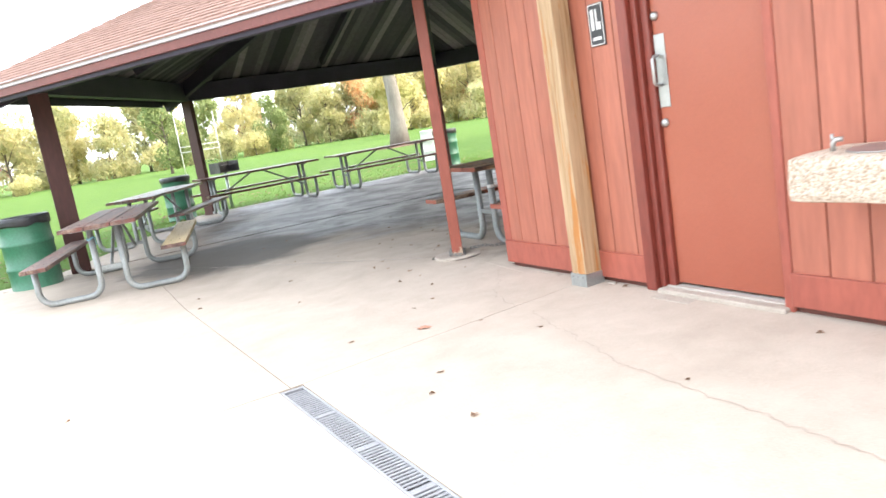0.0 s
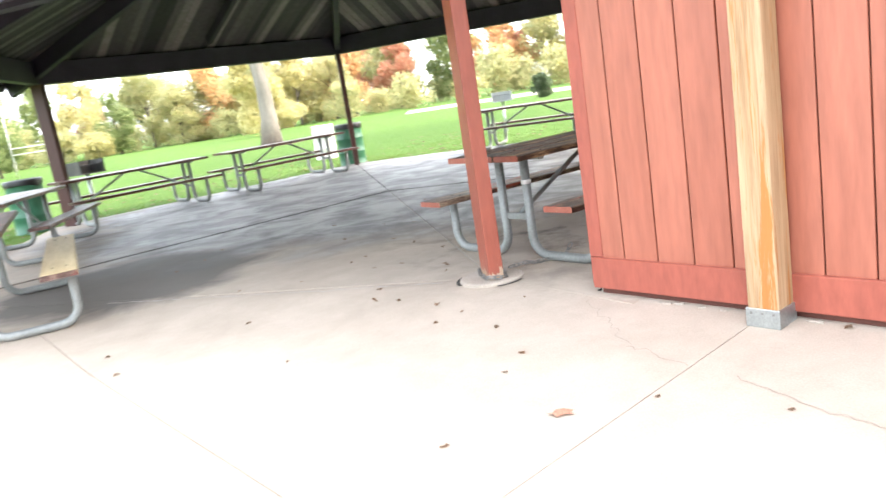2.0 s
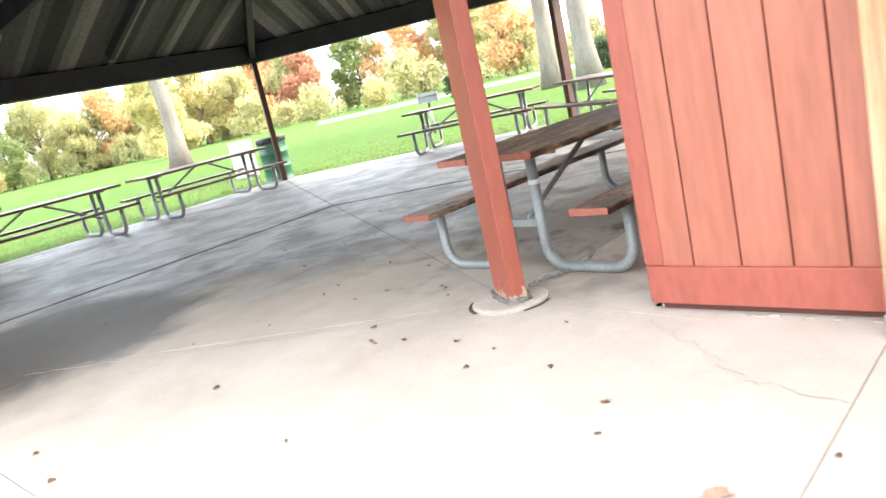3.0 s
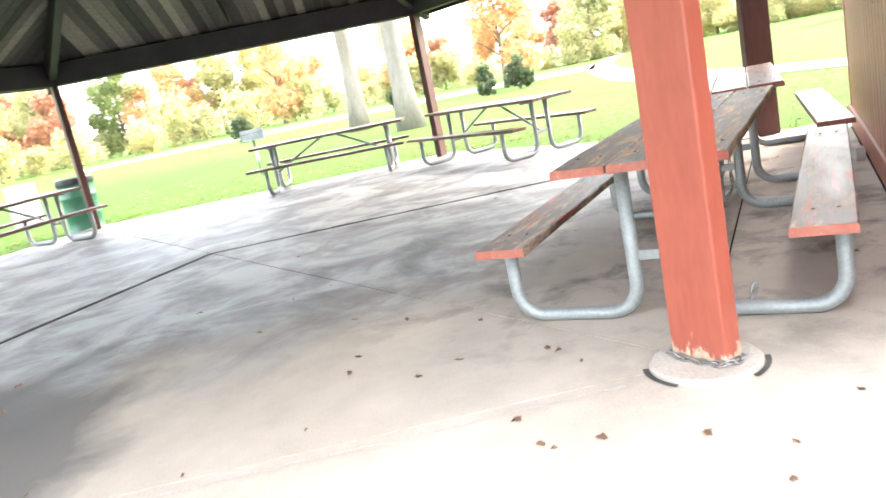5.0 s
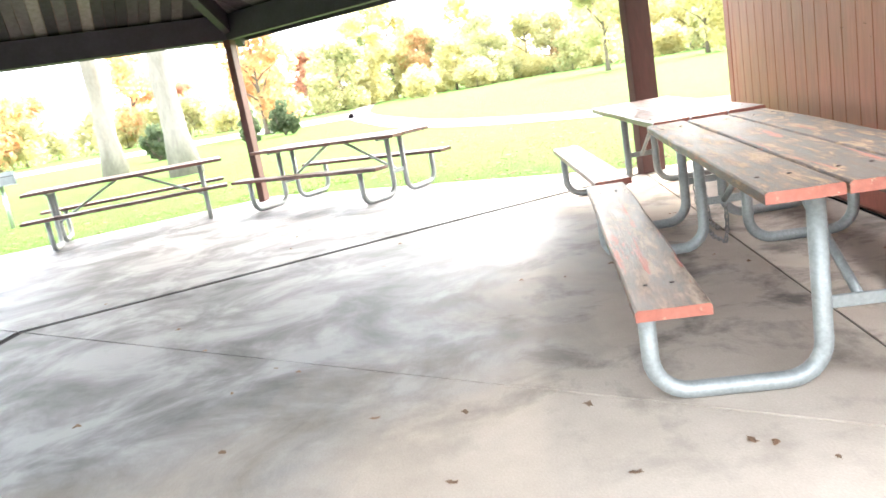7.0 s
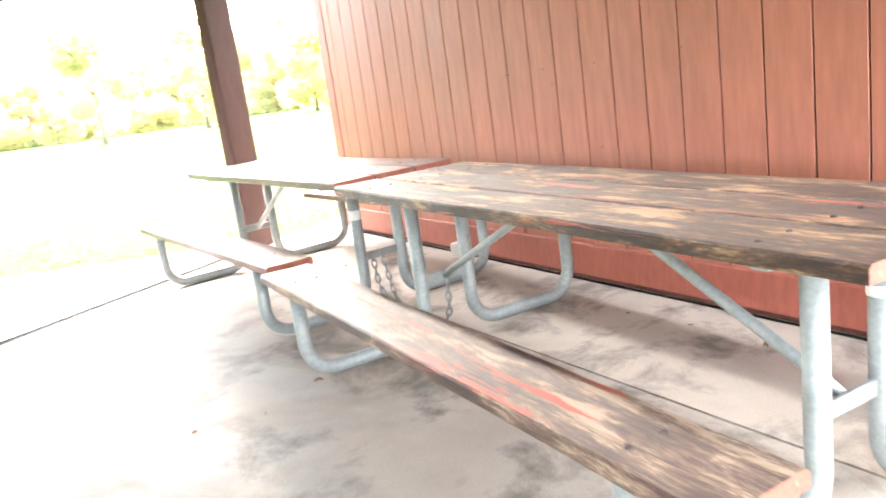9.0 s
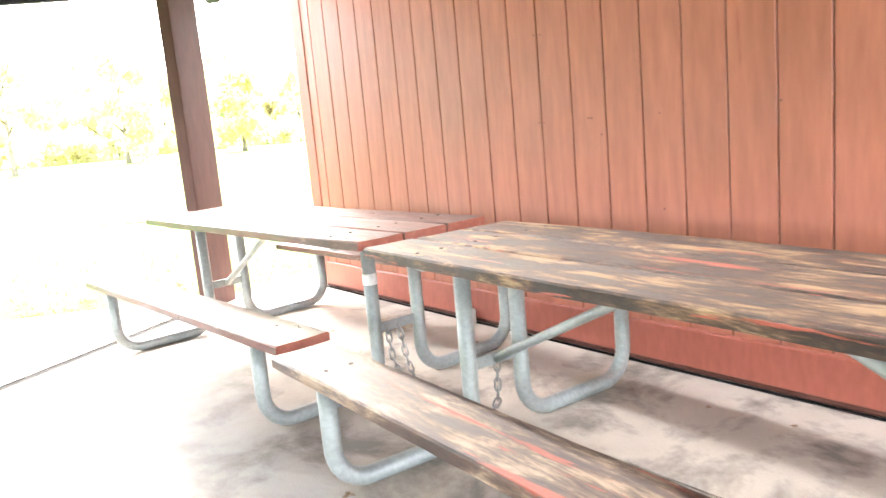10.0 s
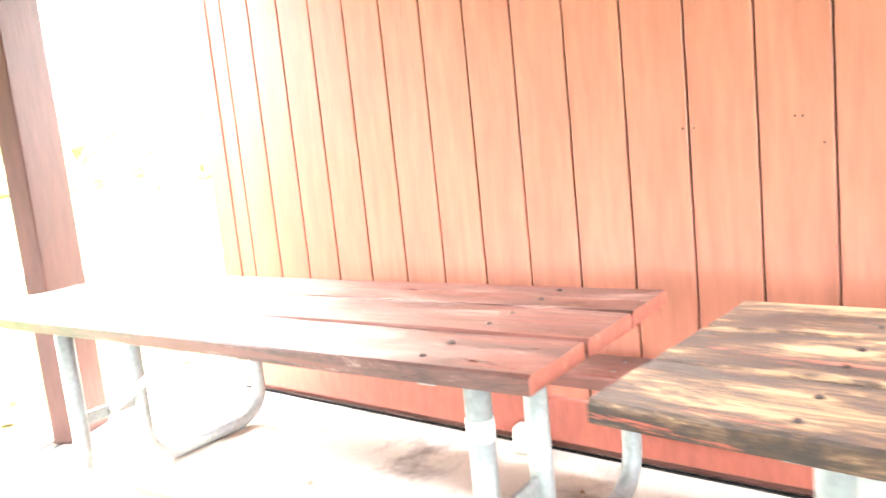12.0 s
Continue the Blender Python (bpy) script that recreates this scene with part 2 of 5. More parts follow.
M_galv = mottled("galvanised", (0.40, 0.43, 0.43), (0.52, 0.55, 0.54), 6, 90, 0.38, metal=0.75, bmp=0.1, dist=0.001)
M_pipe = mottled("galvanised_pipe", (0.26, 0.275, 0.268), (0.36, 0.38, 0.37), 5, 60, 0.45, metal=0.25, bmp=0.1, dist=0.001, wear=(0.25, 0.24, 0.22), wear_at=0.76)
M_grate = mottled("grate_zinc", (0.33, 0.335, 0.35), (0.41, 0.415, 0.43), 6, 90, 0.5, metal=0.2, bmp=0.1, dist=0.001)
M_chain = mottled("chain_steel", (0.22, 0.21, 0.20), (0.40, 0.40, 0.39), 30, 200, 0.45, metal=0.6)
RED = (0.36, 0.085, 0.05)
M_plank_red = worn_wood("plank_stained", ((0.050, 0.020, 0.017), (0.085, 0.034, 0.027), (0.115, 0.046, 0.036), (0.22, 0.14, 0.115)), (0.13, 0.040, 0.029), paint_at=0.50, rough=0.33, bmp=0.25)
M_plank_worn = worn_wood("plank_worn", ((0.018, 0.009, 0.006), (0.052, 0.025, 0.014), (0.145, 0.083, 0.045), (0.36, 0.245, 0.135)), (0.36, 0.075, 0.042), paint_at=0.61, rough=0.47, gloss=0.5)
M_plank_bench = worn_wood("bench_worn", ((0.040, 0.019, 0.014), (0.095, 0.052, 0.038), (0.18, 0.118, 0.086), (0.38, 0.28, 0.20)), (0.34, 0.065, 0.036), paint_at=0.585, rough=0.40, bmp=0.5)
M_plank_mid = worn_wood("plank_half_worn", ((0.065, 0.032, 0.026), (0.115, 0.062, 0.050), (0.16, 0.095, 0.078), (0.26, 0.18, 0.145)), (0.16, 0.052, 0.038), paint_at=0.55, rough=0.50, bmp=0.3)
M_plank_new = wood("plank_yellow", (0.46, 0.34, 0.17), (0.60, 0.47, 0.26), rough=0.55, along=0, dark=(0.30, 0.20, 0.09), bmp=0.3)
M_endgrain = mottled("plank_end_paint", (0.27, 0.075, 0.048), (0.36, 0.12, 0.08), 14, 60, 0.6, wear=(0.36, 0.25, 0.17), wear_at=0.62)
M_drum = mottled("drum_green", (0.035, 0.15, 0.085), (0.06, 0.20, 0.12), 3, 40, 0.4, bmp=0.15, wear=(0.20, 0.16, 0.11), wear_at=0.73)
M_white = mottled("white_paint", (0.66, 0.64, 0.62), (0.78, 0.77, 0.75), 4, 50, 0.5, wear=(0.45, 0.40, 0.36), wear_at=0.72)
M_bag = mottled("bag_plastic", (0.012, 0.012, 0.014), (0.03, 0.03, 0.035), 12, 50, 0.3, bmp=0.8, dist=0.01)
M_iron = mottled("grill_iron", (0.05, 0.05, 0.05), (0.13, 0.12, 0.11), 6, 60, 0.6, metal=0.4)
M_steel = mottled("brushed_steel", (0.42, 0.42, 0.41), (0.54, 0.54, 0.53), 5, 120, 0.42, metal=0.9, bmp=0.1, dist=0.001)
M_black = mottled("sign_black", (0.02, 0.02, 0.022), (0.035, 0.035, 0.04), 5, 60, 0.4)
M_ribbon = mottled("blue_plastic", (0.16, 0.36, 0.46), (0.24, 0.46, 0.56), 12, 60, 0.45)


def aggregate_mat():
    m, n, l, b = node_mat("exposed_aggregate", 0.85)
    v = coords(n, l)
    vo = n.new("ShaderNodeTexVoronoi")
    vo.inputs["Scale"].default_value = 120
    l.new(v, vo.inputs["Vector"])
    sep = n.new("ShaderNodeSeparateColor")
    l.new(vo.outputs["Color"], sep.inputs[0])
    col = ramp(n, l, sep.outputs[0], [(0.1, (0.32, 0.23, 0.16)), (0.3, (0.52, 0.41, 0.31)), (0.6, (0.62, 0.54, 0.45)), (0.9, (0.44, 0.37, 0.30))])
    l.new(col, b.inputs["Base Color"])
    bump(n, l, b, vo.outputs["Distance"], 0.8, -0.006)
    return m


M_agg = aggregate_mat()


def grass_mat():
    m, n, l, b = node_mat("lawn", 0.9)
    b.inputs["Specular IOR Level"].default_value = 0.08
    tc = n.new("ShaderNodeTexCoord")
    v = tc.outputs["Object"]
    big, mid, fine = noise_tex(n, l, v, 0.06, 4), noise_tex(n, l, v, 1.1, 6, 0.7), noise_tex(n, l, v, 45.0, 4, 0.7)
    col = ramp(n, l, big, [(0.3, (0.096, 0.180, 0.042)), (0.7, (0.130, 0.218, 0.052))])
    col = mixc(n, l, 0.5, col, ramp(n, l, mid, [(0.3, (0.080, 0.165, 0.035)), (0.62, (0.134, 0.220, 0.052)), (0.8, (0.20, 0.21, 0.05))]))
    col = mixc(n, l, 1.0, col, ramp(n, l, fine, [(0.25, (0.55, 0.55, 0.5)), (0.7, (1, 1, 1))]), "MULTIPLY")
    l.new(col, b.inputs["Base Color"])
    bump(n, l, b, fine, 0.9, 0.03)
    return m


M_grass = grass_mat()


def leaf_mat(name, stops):
    """Foliage whose clumps vary in colour leaf by leaf and tree by tree, letting light through."""
    m, n, l, b = node_mat(name, 0.6)
    b.inputs["Specular IOR Level"].default_value = 0.15
    geo = n.new("ShaderNodeNewGeometry")
    oi = n.new("ShaderNodeObjectInfo")
    ad = n.new("ShaderNodeMath")
    ad.operation = "MULTIPLY_ADD"
    ad.inputs[1].default_value = 0.35
    sc = n.new("ShaderNodeMath")
    sc.operation = "MULTIPLY"
    sc.inputs[1].default_value = 0.65
    l.new(geo.outputs["Random Per Island"], sc.inputs[0])
    l.new(oi.outputs["Random"], ad.inputs[0])
    l.new(sc.outputs[0], ad.inputs[2])
    col = ramp(n, l, ad.outputs[0], stops)
    l.new(col, b.inputs["Base Color"])
    tr = n.new("ShaderNodeBsdfTranslucent")
    l.new(col, tr.inputs[0])
    mx = n.new("ShaderNodeMixShader")
    mx.inputs[0].default_value = 0.7
    l.new(b.outputs[0], mx.inputs[1])
    l.new(tr.outputs[0], mx.inputs[2])
    l.new(mx.outputs[0], n["Material Output"].inputs[0])
    return m


L_yel = leaf_mat("leaves_yellow", [(0.0, (0.50, 0.47, 0.23)), (0.5, (0.64, 0.58, 0.31)), (1.0, (0.72, 0.67, 0.42))])
L_org = leaf_mat("leaves_orange", [(0.0, (0.58, 0.34, 0.18)), (0.5, (0.72, 0.48, 0.27)), (1.0, (0.75, 0.62, 0.36))])
L_red = leaf_mat("leaves_red", [(0.0, (0.50, 0.24, 0.17)), (0.5, (0.63, 0.35, 0.25)), (1.0, (0.68, 0.48, 0.33))])
L_grn = leaf_mat("leaves_green", [(0.0, (0.18, 0.24, 0.10)), (0.5, (0.28, 0.34, 0.15)), (1.0, (0.40, 0.43, 0.20))])
L_bush = leaf_mat("leaves_dark_green", [(0.0, (0.09, 0.12, 0.07)), (0.5, (0.14, 0.18, 0.10)), (1.0, (0.21, 0.24, 0.14))])
L_mix = leaf_mat("leaves_turning", [(0.0, (0.39, 0.43, 0.22)), (0.5, (0.55, 0.53, 0.29)), (1.0, (0.68, 0.60, 0.37))])
M_bark = mottled("bark", (0.13, 0.10, 0.08), (0.24, 0.20, 0.165), 5, 30, 0.95, bmp=0.9, dist=0.03, stretch=(1, 1, 0.25))
M_bark_pale = mottled("bark_pale", (0.21, 0.185, 0.16), (0.32, 0.285, 0.25), 4, 26, 0.95, bmp=0.9, dist=0.03, stretch=(1, 1, 0.25))
M_path = mottled("path_paving", (0.20, 0.19, 0.185), (0.27, 0.26, 0.255), 0.6, 30, 0.9)
M_mulch = mottled("mulch", (0.10, 0.06, 0.04), (0.20, 0.13, 0.09), 4, 40, 0.95, bmp=0.9, dist=0.02)
M_bigleaf = mottled("orange_leaf", (0.48, 0.20, 0.13), (0.60, 0.30, 0.20), 30, 120, 0.7)
M_deadleaf = leaf_mat("fallen_leaves", [(0.0, (0.13, 0.09, 0.065)), (0.5, (0.22, 0.16, 0.115)), (1.0, (0.34, 0.22, 0.15))])
M_lamp = mottled("lamp_cover", (0.60, 0.60, 0.58), (0.70, 0.70, 0.68), 3, 40, 0.4)

# ---------------- mesh helpers ----------------


def part(name, bm, material, parent=None, label="", smooth=False):
    me = bpy.data.meshes.new(name)
    bm.normal_update()
    bm.to_mesh(me)
    bm.free()
    for mm in (material if isinstance(material, (list, tuple)) else [material]):
        me.materials.append(mm)
    if smooth:
        me.polygons.foreach_set("use_smooth", [True] * len(me.polygons))
    ob = new(name, me)
    ob.parent = parent
    if label:
        tagged(ob, label)
    return ob


def again(name, src, parent, m):
    """Another object on the mesh of src, at m under parent."""
    ob = new(name, src.data)
    ob.parent = parent
    ob.matrix_basis = m
    return ob


def empty(name, m, label="", category="", group="", kind=""):
    ob = new(name)
    ob.empty_display_size = 0.1
    ob.matrix_basis = m
    return tagged(ob, label, category, group, kind)


def box(bm, lo, hi, bevel=0.0, m=None, segs=1, mi=0):
    vs = [bm.verts.new((x, y, z)) for x in (lo[0], hi[0]) for y in (lo[1], hi[1]) for z in (lo[2], hi[2])]
    fs = [bm.faces.new([vs[i] for i in q]) for q in ((0, 1, 3, 2), (4, 6, 7, 5), (0, 4, 5, 1), (2, 3, 7, 6), (0, 2, 6, 4), (1, 5, 7, 3))]
    for f in fs:
        f.material_index = mi
    geom = vs
    if bevel:
        es = list({e for f in fs for e in f.edges})
        r = bmesh.ops.bevel(bm, geom=es, offset=bevel, segments=segs, affect='EDGES', profile=0.6)
        geom = list({v for f in r["faces"] for v in f.verts} | {v for v in vs if v.is_valid})
    if m is not None:
        bmesh.ops.transform(bm, matrix=m, verts=[v for v in geom if v.is_valid])
    return geom


def one_box(lo, hi, bevel=0.0, m=None, segs=1):
    bm = bmesh.new()
    box(bm, lo, hi, bevel, m, segs)
    return bm


def tube(bm, pts, radius, segs=10, closed=False, caps=True):
    """A round tube along points; radius a number or one for each point."""
    pts = [Vector(p) for p in pts]
    k = len(pts)
    rs = radius if isinstance(radius, (list, tuple)) else [radius] * k
    rings = []
    side = None
    for i, p in enumerate(pts):
        if closed:
            d = pts[(i + 1) % k] - pts[i - 1]
        else:
            d = pts[min(i + 1, k - 1)] - pts[max(i - 1, 0)]
        d.normalize()
        if side is None:
            side = d.orthogonal().normalized()
        side = (side - d * side.dot(d)).normalized()
        up = d.cross(side)
        rings.append([bm.verts.new(p + rs[i] * (math.cos(a) * side + math.sin(a) * up)) for a in (2 * math.pi * j / segs for j in range(segs))])
    for i in range(k if closed else k - 1):
        a, b2 = rings[i], rings[(i + 1) % k]
        for j in range(segs):
            bm.faces.new((a[j], a[(j + 1) % segs], b2[(j + 1) % segs], b2[j]))
    if caps and not closed:
        bm.faces.new(rings[0][::-1])
        bm.faces.new(rings[-1])


def lathe(bm, profile, segs=32):
    """Turn a profile of (radius, z) round the z axis."""
    rings = [[bm.verts.new((r * math.cos(2 * math.pi * j / segs), r * math.sin(2 * math.pi * j / segs), z)) for j in range(segs)] for r, z in profile]
    for a, b2 in zip(rings, rings[1:]):
        for j in range(segs):
            bm.faces.new((a[j], a[(j + 1) % segs], b2[(j + 1) % segs], b2[j]))
    bm.faces.new(rings[0][::-1])
    bm.faces.new(rings[-1])


def arc(c, u, v, r, a0, a1, steps=7):
    c, u, v = Vector(c), Vector(u), Vector(v)
    return [c + r * (math.cos(a) * u + math.sin(a) * v) for a in (radians(a0 + (a1 - a0) * i / steps) for i in range(steps + 1))]


def slab(bm, outline, z0, z1):
    """A prism over an outline of (x, y), counter-clockwise."""
    lo = [bm.verts.new((x, y, z0)) for x, y in outline]
    hi = [bm.verts.new((x, y, z1)) for x, y in outline]
    bm.faces.new(hi)
    bm.faces.new(lo[::-1])
    k = len(outline)
    for i in range(k):
        bm.faces.new((lo[i], lo[(i + 1) % k], hi[(i + 1) % k], hi[i]))

# ---------------- plan ----------------
CX, CY, R = 6.80, 14.25, 5.68          # middle of the six-sided pavilion, and its posts' distance
FRONT_X, BACK_Y, END_X = 3.93, 8.475, 9.45   # outer faces of the building
FRONT_END = -1.5


def hexpt(k, r=R):
    return (CX + r * math.cos(radians(60 * k)), CY + r * math.sin(radians(60 * k)))


# ---------------- ground ----------------
def smooth(a, c, v):
    v = min(max((v - a) / (c - a), 0.0), 1.0)
    return v * v * (3 - 2 * v)


def ground_z(x, y):
    """The lawn, dug out beneath the falling walk."""
    return -0.045 - 0.15 * smooth(4.5, 3.5, x) * smooth(12.2, 11.2, y) * smooth(-11.5, -9.5, x) * smooth(-11.5, -9.0, y)


bm = bmesh.new()
prev = None
for r in [0.0] + [0.8 * i for i in range(1, 34)] + [30, 36, 45, 60, 90, 160, 400, 1200, 3000]:
    n = 144
    ring = []
    for j in range(n if r else 1):
        x, y = CX + r * math.cos(2 * math.pi * j / n), CY + r * math.sin(2 * math.pi * j / n)
        ring.append(bm.verts.new((x, y, ground_z(x, y))))
    if prev is not None:
        for j in range(n):
            if len(prev) == 1:
                bm.faces.new((prev[0], ring[j], ring[(j + 1) % n]))
            else:
                bm.faces.new((prev[j], ring[j], ring[(j + 1) % n], prev[(j + 1) % n]))
    prev = ring
tagged(part("ground", bm, M_grass), "mown green lawn reaching to the far treeline", "lawn", kind="structure")

# floor slabs under the roof, an outer band, and the walk that falls from the building to its drain
floor = empty("floor", pose(0, 0, 0), "tan concrete floor, stained and shade-tinted grey beneath the shelter roof", "floor", kind="structure")
SR = R + 0.38
JX, JY, DRAIN_X = 1.77, 7.515, 1.768


def walk_z(x, y):
    """Height of the walk: it falls from the wall to the drain, and meets the shelter floor level."""
    out = -(x - CX) * math.cos(radians(30)) - (y - CY) * 0.5 - R * math.cos(radians(30))
    fall = -0.036 * (FRONT_X - x)
    return max(fall, -0.085) * smooth(-0.1, 0.7, out) * (1 - smooth(10.3, 11.8, y))


def inset(poly, ds):
    """Outline with each edge i (from corner i to i + 1) pulled in by ds[i]."""
    out = []
    k = len(poly)
    for i in range(k):
        p0, p1, p2 = [Vector(poly[j % k]) for j in (i - 1, i, i + 1)]
        e0, e1 = (p1 - p0).normalized(), (p2 - p1).normalized()
        n0, n1 = Vector((-e0.y, e0.x)), Vector((-e1.y, e1.x))
        a0, a1 = n0.dot(p1) + ds[i - 1], n1.dot(p1) + ds[i]
        det = n0.x * n1.y - n0.y * n1.x
        if abs(det) < 1e-6:
            out.append(tuple(p1 + n0 * ds[i]))
        else:
            out.append(((a0 * n1.y - a1 * n0.y) / det, (n0.x * a1 - n1.x * a0) / det))
    return out


H = [hexpt(k) for k in range(6)]
WIDE, THIN = 0.044, 0.007
cc = (CX, CY)
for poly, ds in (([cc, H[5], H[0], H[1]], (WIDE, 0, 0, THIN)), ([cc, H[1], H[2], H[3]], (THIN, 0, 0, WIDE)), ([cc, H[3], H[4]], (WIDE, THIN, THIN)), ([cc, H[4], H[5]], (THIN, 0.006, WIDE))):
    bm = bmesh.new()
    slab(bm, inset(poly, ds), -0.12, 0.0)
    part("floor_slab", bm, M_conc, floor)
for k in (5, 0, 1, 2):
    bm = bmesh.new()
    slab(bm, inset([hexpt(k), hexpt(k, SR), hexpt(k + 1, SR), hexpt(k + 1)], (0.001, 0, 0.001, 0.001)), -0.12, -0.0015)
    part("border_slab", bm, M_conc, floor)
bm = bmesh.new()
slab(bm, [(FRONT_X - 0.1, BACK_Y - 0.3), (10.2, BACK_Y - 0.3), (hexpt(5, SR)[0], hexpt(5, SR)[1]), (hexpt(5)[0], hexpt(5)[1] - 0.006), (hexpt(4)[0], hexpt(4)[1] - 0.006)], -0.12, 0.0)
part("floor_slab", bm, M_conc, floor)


def front_edge(y):
    """x of the shelter floor's front edge at y."""
    f = (y - H[4][1]) / (H[3][1] - H[4][1])
    return H[4][0] + f * (H[3][0] - H[4][0]) - 0.004


def walk_slab(x0, x1, y0, y1):
    """One pour of the walk, its top following walk_z; x0 and x1 may be functions of y."""
    bm = bmesh.new()
    nx, ny = 14, max(4, int((y1 - y0) / 0.25))
    top, low = [], []
    for jj in range(ny + 1):
        y = y0 + (y1 - y0) * jj / ny
        a = x0(y) if callable(x0) else x0
        c = x1(y) if callable(x1) else x1
        top.append([bm.verts.new((a + (c - a) * ii / nx, y, walk_z(a + (c - a) * ii / nx, y))) for ii in range(nx + 1)])
        low.append([bm.verts.new((v.co.x, y, -0.30)) for v in top[-1]])
    for jj in range(ny):
        for ii in range(nx):
            bm.faces.new((top[jj][ii], top[jj][ii + 1], top[jj + 1][ii + 1], top[jj + 1][ii]))
        for ii in (0, nx):
            q = (top[jj][ii], top[jj + 1][ii], low[jj + 1][ii], low[jj][ii])
            bm.faces.new(q if ii == 0 else q[::-1])
    for jj in (0, ny):
        for ii in range(nx):
            q = (top[jj][ii], low[jj][ii], low[jj][ii + 1], top[jj][ii + 1])
            bm.faces.new(q if jj == 0 else q[::-1])
    bmesh.ops.recalc_face_normals(bm, faces=bm.faces[:])
    return part("walk_slab", bm, M_conc, floor, smooth=False)


G = 0.0024


def right_edge(y):
    return FRONT_X + 0.02 if y < BACK_Y else (H[4][0] + (FRONT_X + 0.02 - H[4][0]) * (H[4][1] - y) / (H[4][1] - BACK_Y) if y < H[4][1] else front_edge(y))


walk_slab(-9.0, DRAIN_X - 0.068, -8.0, JY - G)
walk_slab(DRAIN_X + 0.068, FRONT_X + 0.02, -8.0, JY - G)
walk_slab(DRAIN_X - 0.066, DRAIN_X + 0.066, -8.0, 2.0)
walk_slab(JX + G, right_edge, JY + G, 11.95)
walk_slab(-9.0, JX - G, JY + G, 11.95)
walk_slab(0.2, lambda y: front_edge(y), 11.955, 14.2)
bm = bmesh.new()
slab(bm, [(-8.9, -7.9), (3.9, -7.9), (3.9, 8.4), (10.0, 8.4)] + [hexpt(k, R) for k in (5, 0, 1, 2, 3)] + [(0.9, 11.9), (-8.9, 11.9)], -0.32, -0.135)
part("joint_bed", bm, M_joint, floor, "dark dirt in the floor joints")
for p0, p1, w in ((H[3], cc, 0.087), (cc, H[5], 0.087), (H[4], H[5], 0.012), (H[1], cc, 0.014), (cc, H[4], 0.014)):
    p0, p1 = Vector(p0), Vector(p1)
    d = (p1 - p0).normalized()
    s_ = Vector((-d.y, d.x)) * (w / 2)
    bm = bmesh.new()
    slab(bm, [tuple(p0 - s_), tuple(p1 - s_), tuple(p1 + s_), tuple(p0 + s_)], -0.13, -0.007)
    part("joint_filler", bm, M_patch if (p0 - Vector(cc)).length < 0.01 and w < 0.02 else M_filler, floor)


def strip(name, pts, width, z, mat, label=""):
    """A thin crooked strip lying on the floor."""
    bm = bmesh.new()
    prev = None
    for i, p in enumerate(pts):
        d = Vector(pts[min(i + 1, len(pts) - 1)]) - Vector(pts[max(i - 1, 0)])
        d = Vector((-d.y, d.x)).normalized() * width * (0.35 + 0.65 * random.random()) / 2
        cur = [bm.verts.new((p[0] + d.x, p[1] + d.y, z + walk_z(p[0] + d.x, p[1] + d.y))), bm.verts.new((p[0] - d.x, p[1] - d.y, z + walk_z(p[0] - d.x, p[1] - d.y)))]
        if prev:
            bm.faces.new((prev[0], prev[1], cur[1], cur[0]))
        prev = cur
    return part(name, bm, mat, floor, label)


def crooked(p0, p1, n, amp):
    p0, p1 = Vector(p0), Vector(p1)
    s = (p1 - p0).normalized()
    s = Vector((-s.y, s.x))
    return [tuple(p0.lerp(p1, i / n) + s * amp * (noise.noise((i * 0.6, p0.x * 3, p1.y)) + 0.4 * noise.noise((i * 2.1, 7, p0.y)))) for i in range(n + 1)]


for p0, p1, n_, w_ in (((3.80, 8.45), (3.38, 7.87), 20, 0.005), ((3.38, 7.87), (3.28, 7.53), 12, 0.006), ((3.27, 7.32), (2.99, 6.2), 30, 0.006), ((2.99, 6.2), (2.89, 4.9), 34, 0.006)):
    strip("crack", crooked(p0, p1, n_, 0.045), w_, 0.0025, M_crack, "hairline crack in the concrete")
strip("patch", crooked((3.74, 9.58), (2.35, 12.0), 52, 0.03), 0.02, 0.003, M_patch, "mortar smeared along the floor edge")

# footpath across the lawn
bm = bmesh.new()
prev = None
ctrl = [(8, -6), (12.5, 1.0), (16.6, 5.8), (20.0, 9.2), (25.0, 12.2), (34, 15.5), (60, 22), (110, 30)]
pts = []
for i in range(len(ctrl) - 1):
    p0, p1, p2, p3 = [Vector(ctrl[min(max(i + d, 0), len(ctrl) - 1)]) for d in (-1, 0, 1, 2)]
    for s in range(8):
        t = s / 8
        pts.append(0.5 * ((2 * p1) + (p2 - p0) * t + (2 * p0 - 5 * p1 + 4 * p2 - p3) * t * t + (3 * p1 - p0 - 3 * p2 + p3) * t ** 3))
for i, p in enumerate(pts):
    d = (pts[min(i + 1, len(pts) - 1)] - pts[max(i - 1, 0)]).normalized()
    s = Vector((-d.y, d.x)) * 0.85
    cur = [bm.verts.new((*(p + s), -0.03)), bm.verts.new((*(p - s), -0.03))]
    if prev:
        bm.faces.new((prev[0], prev[1], cur[1], cur[0]))
    prev = cur
tagged(part("pavement", bm, M_path), "pale grey footpath winding across the lawn", "footpath", kind="structure")

# ---------------- building ----------------
WALL_H = 2.36


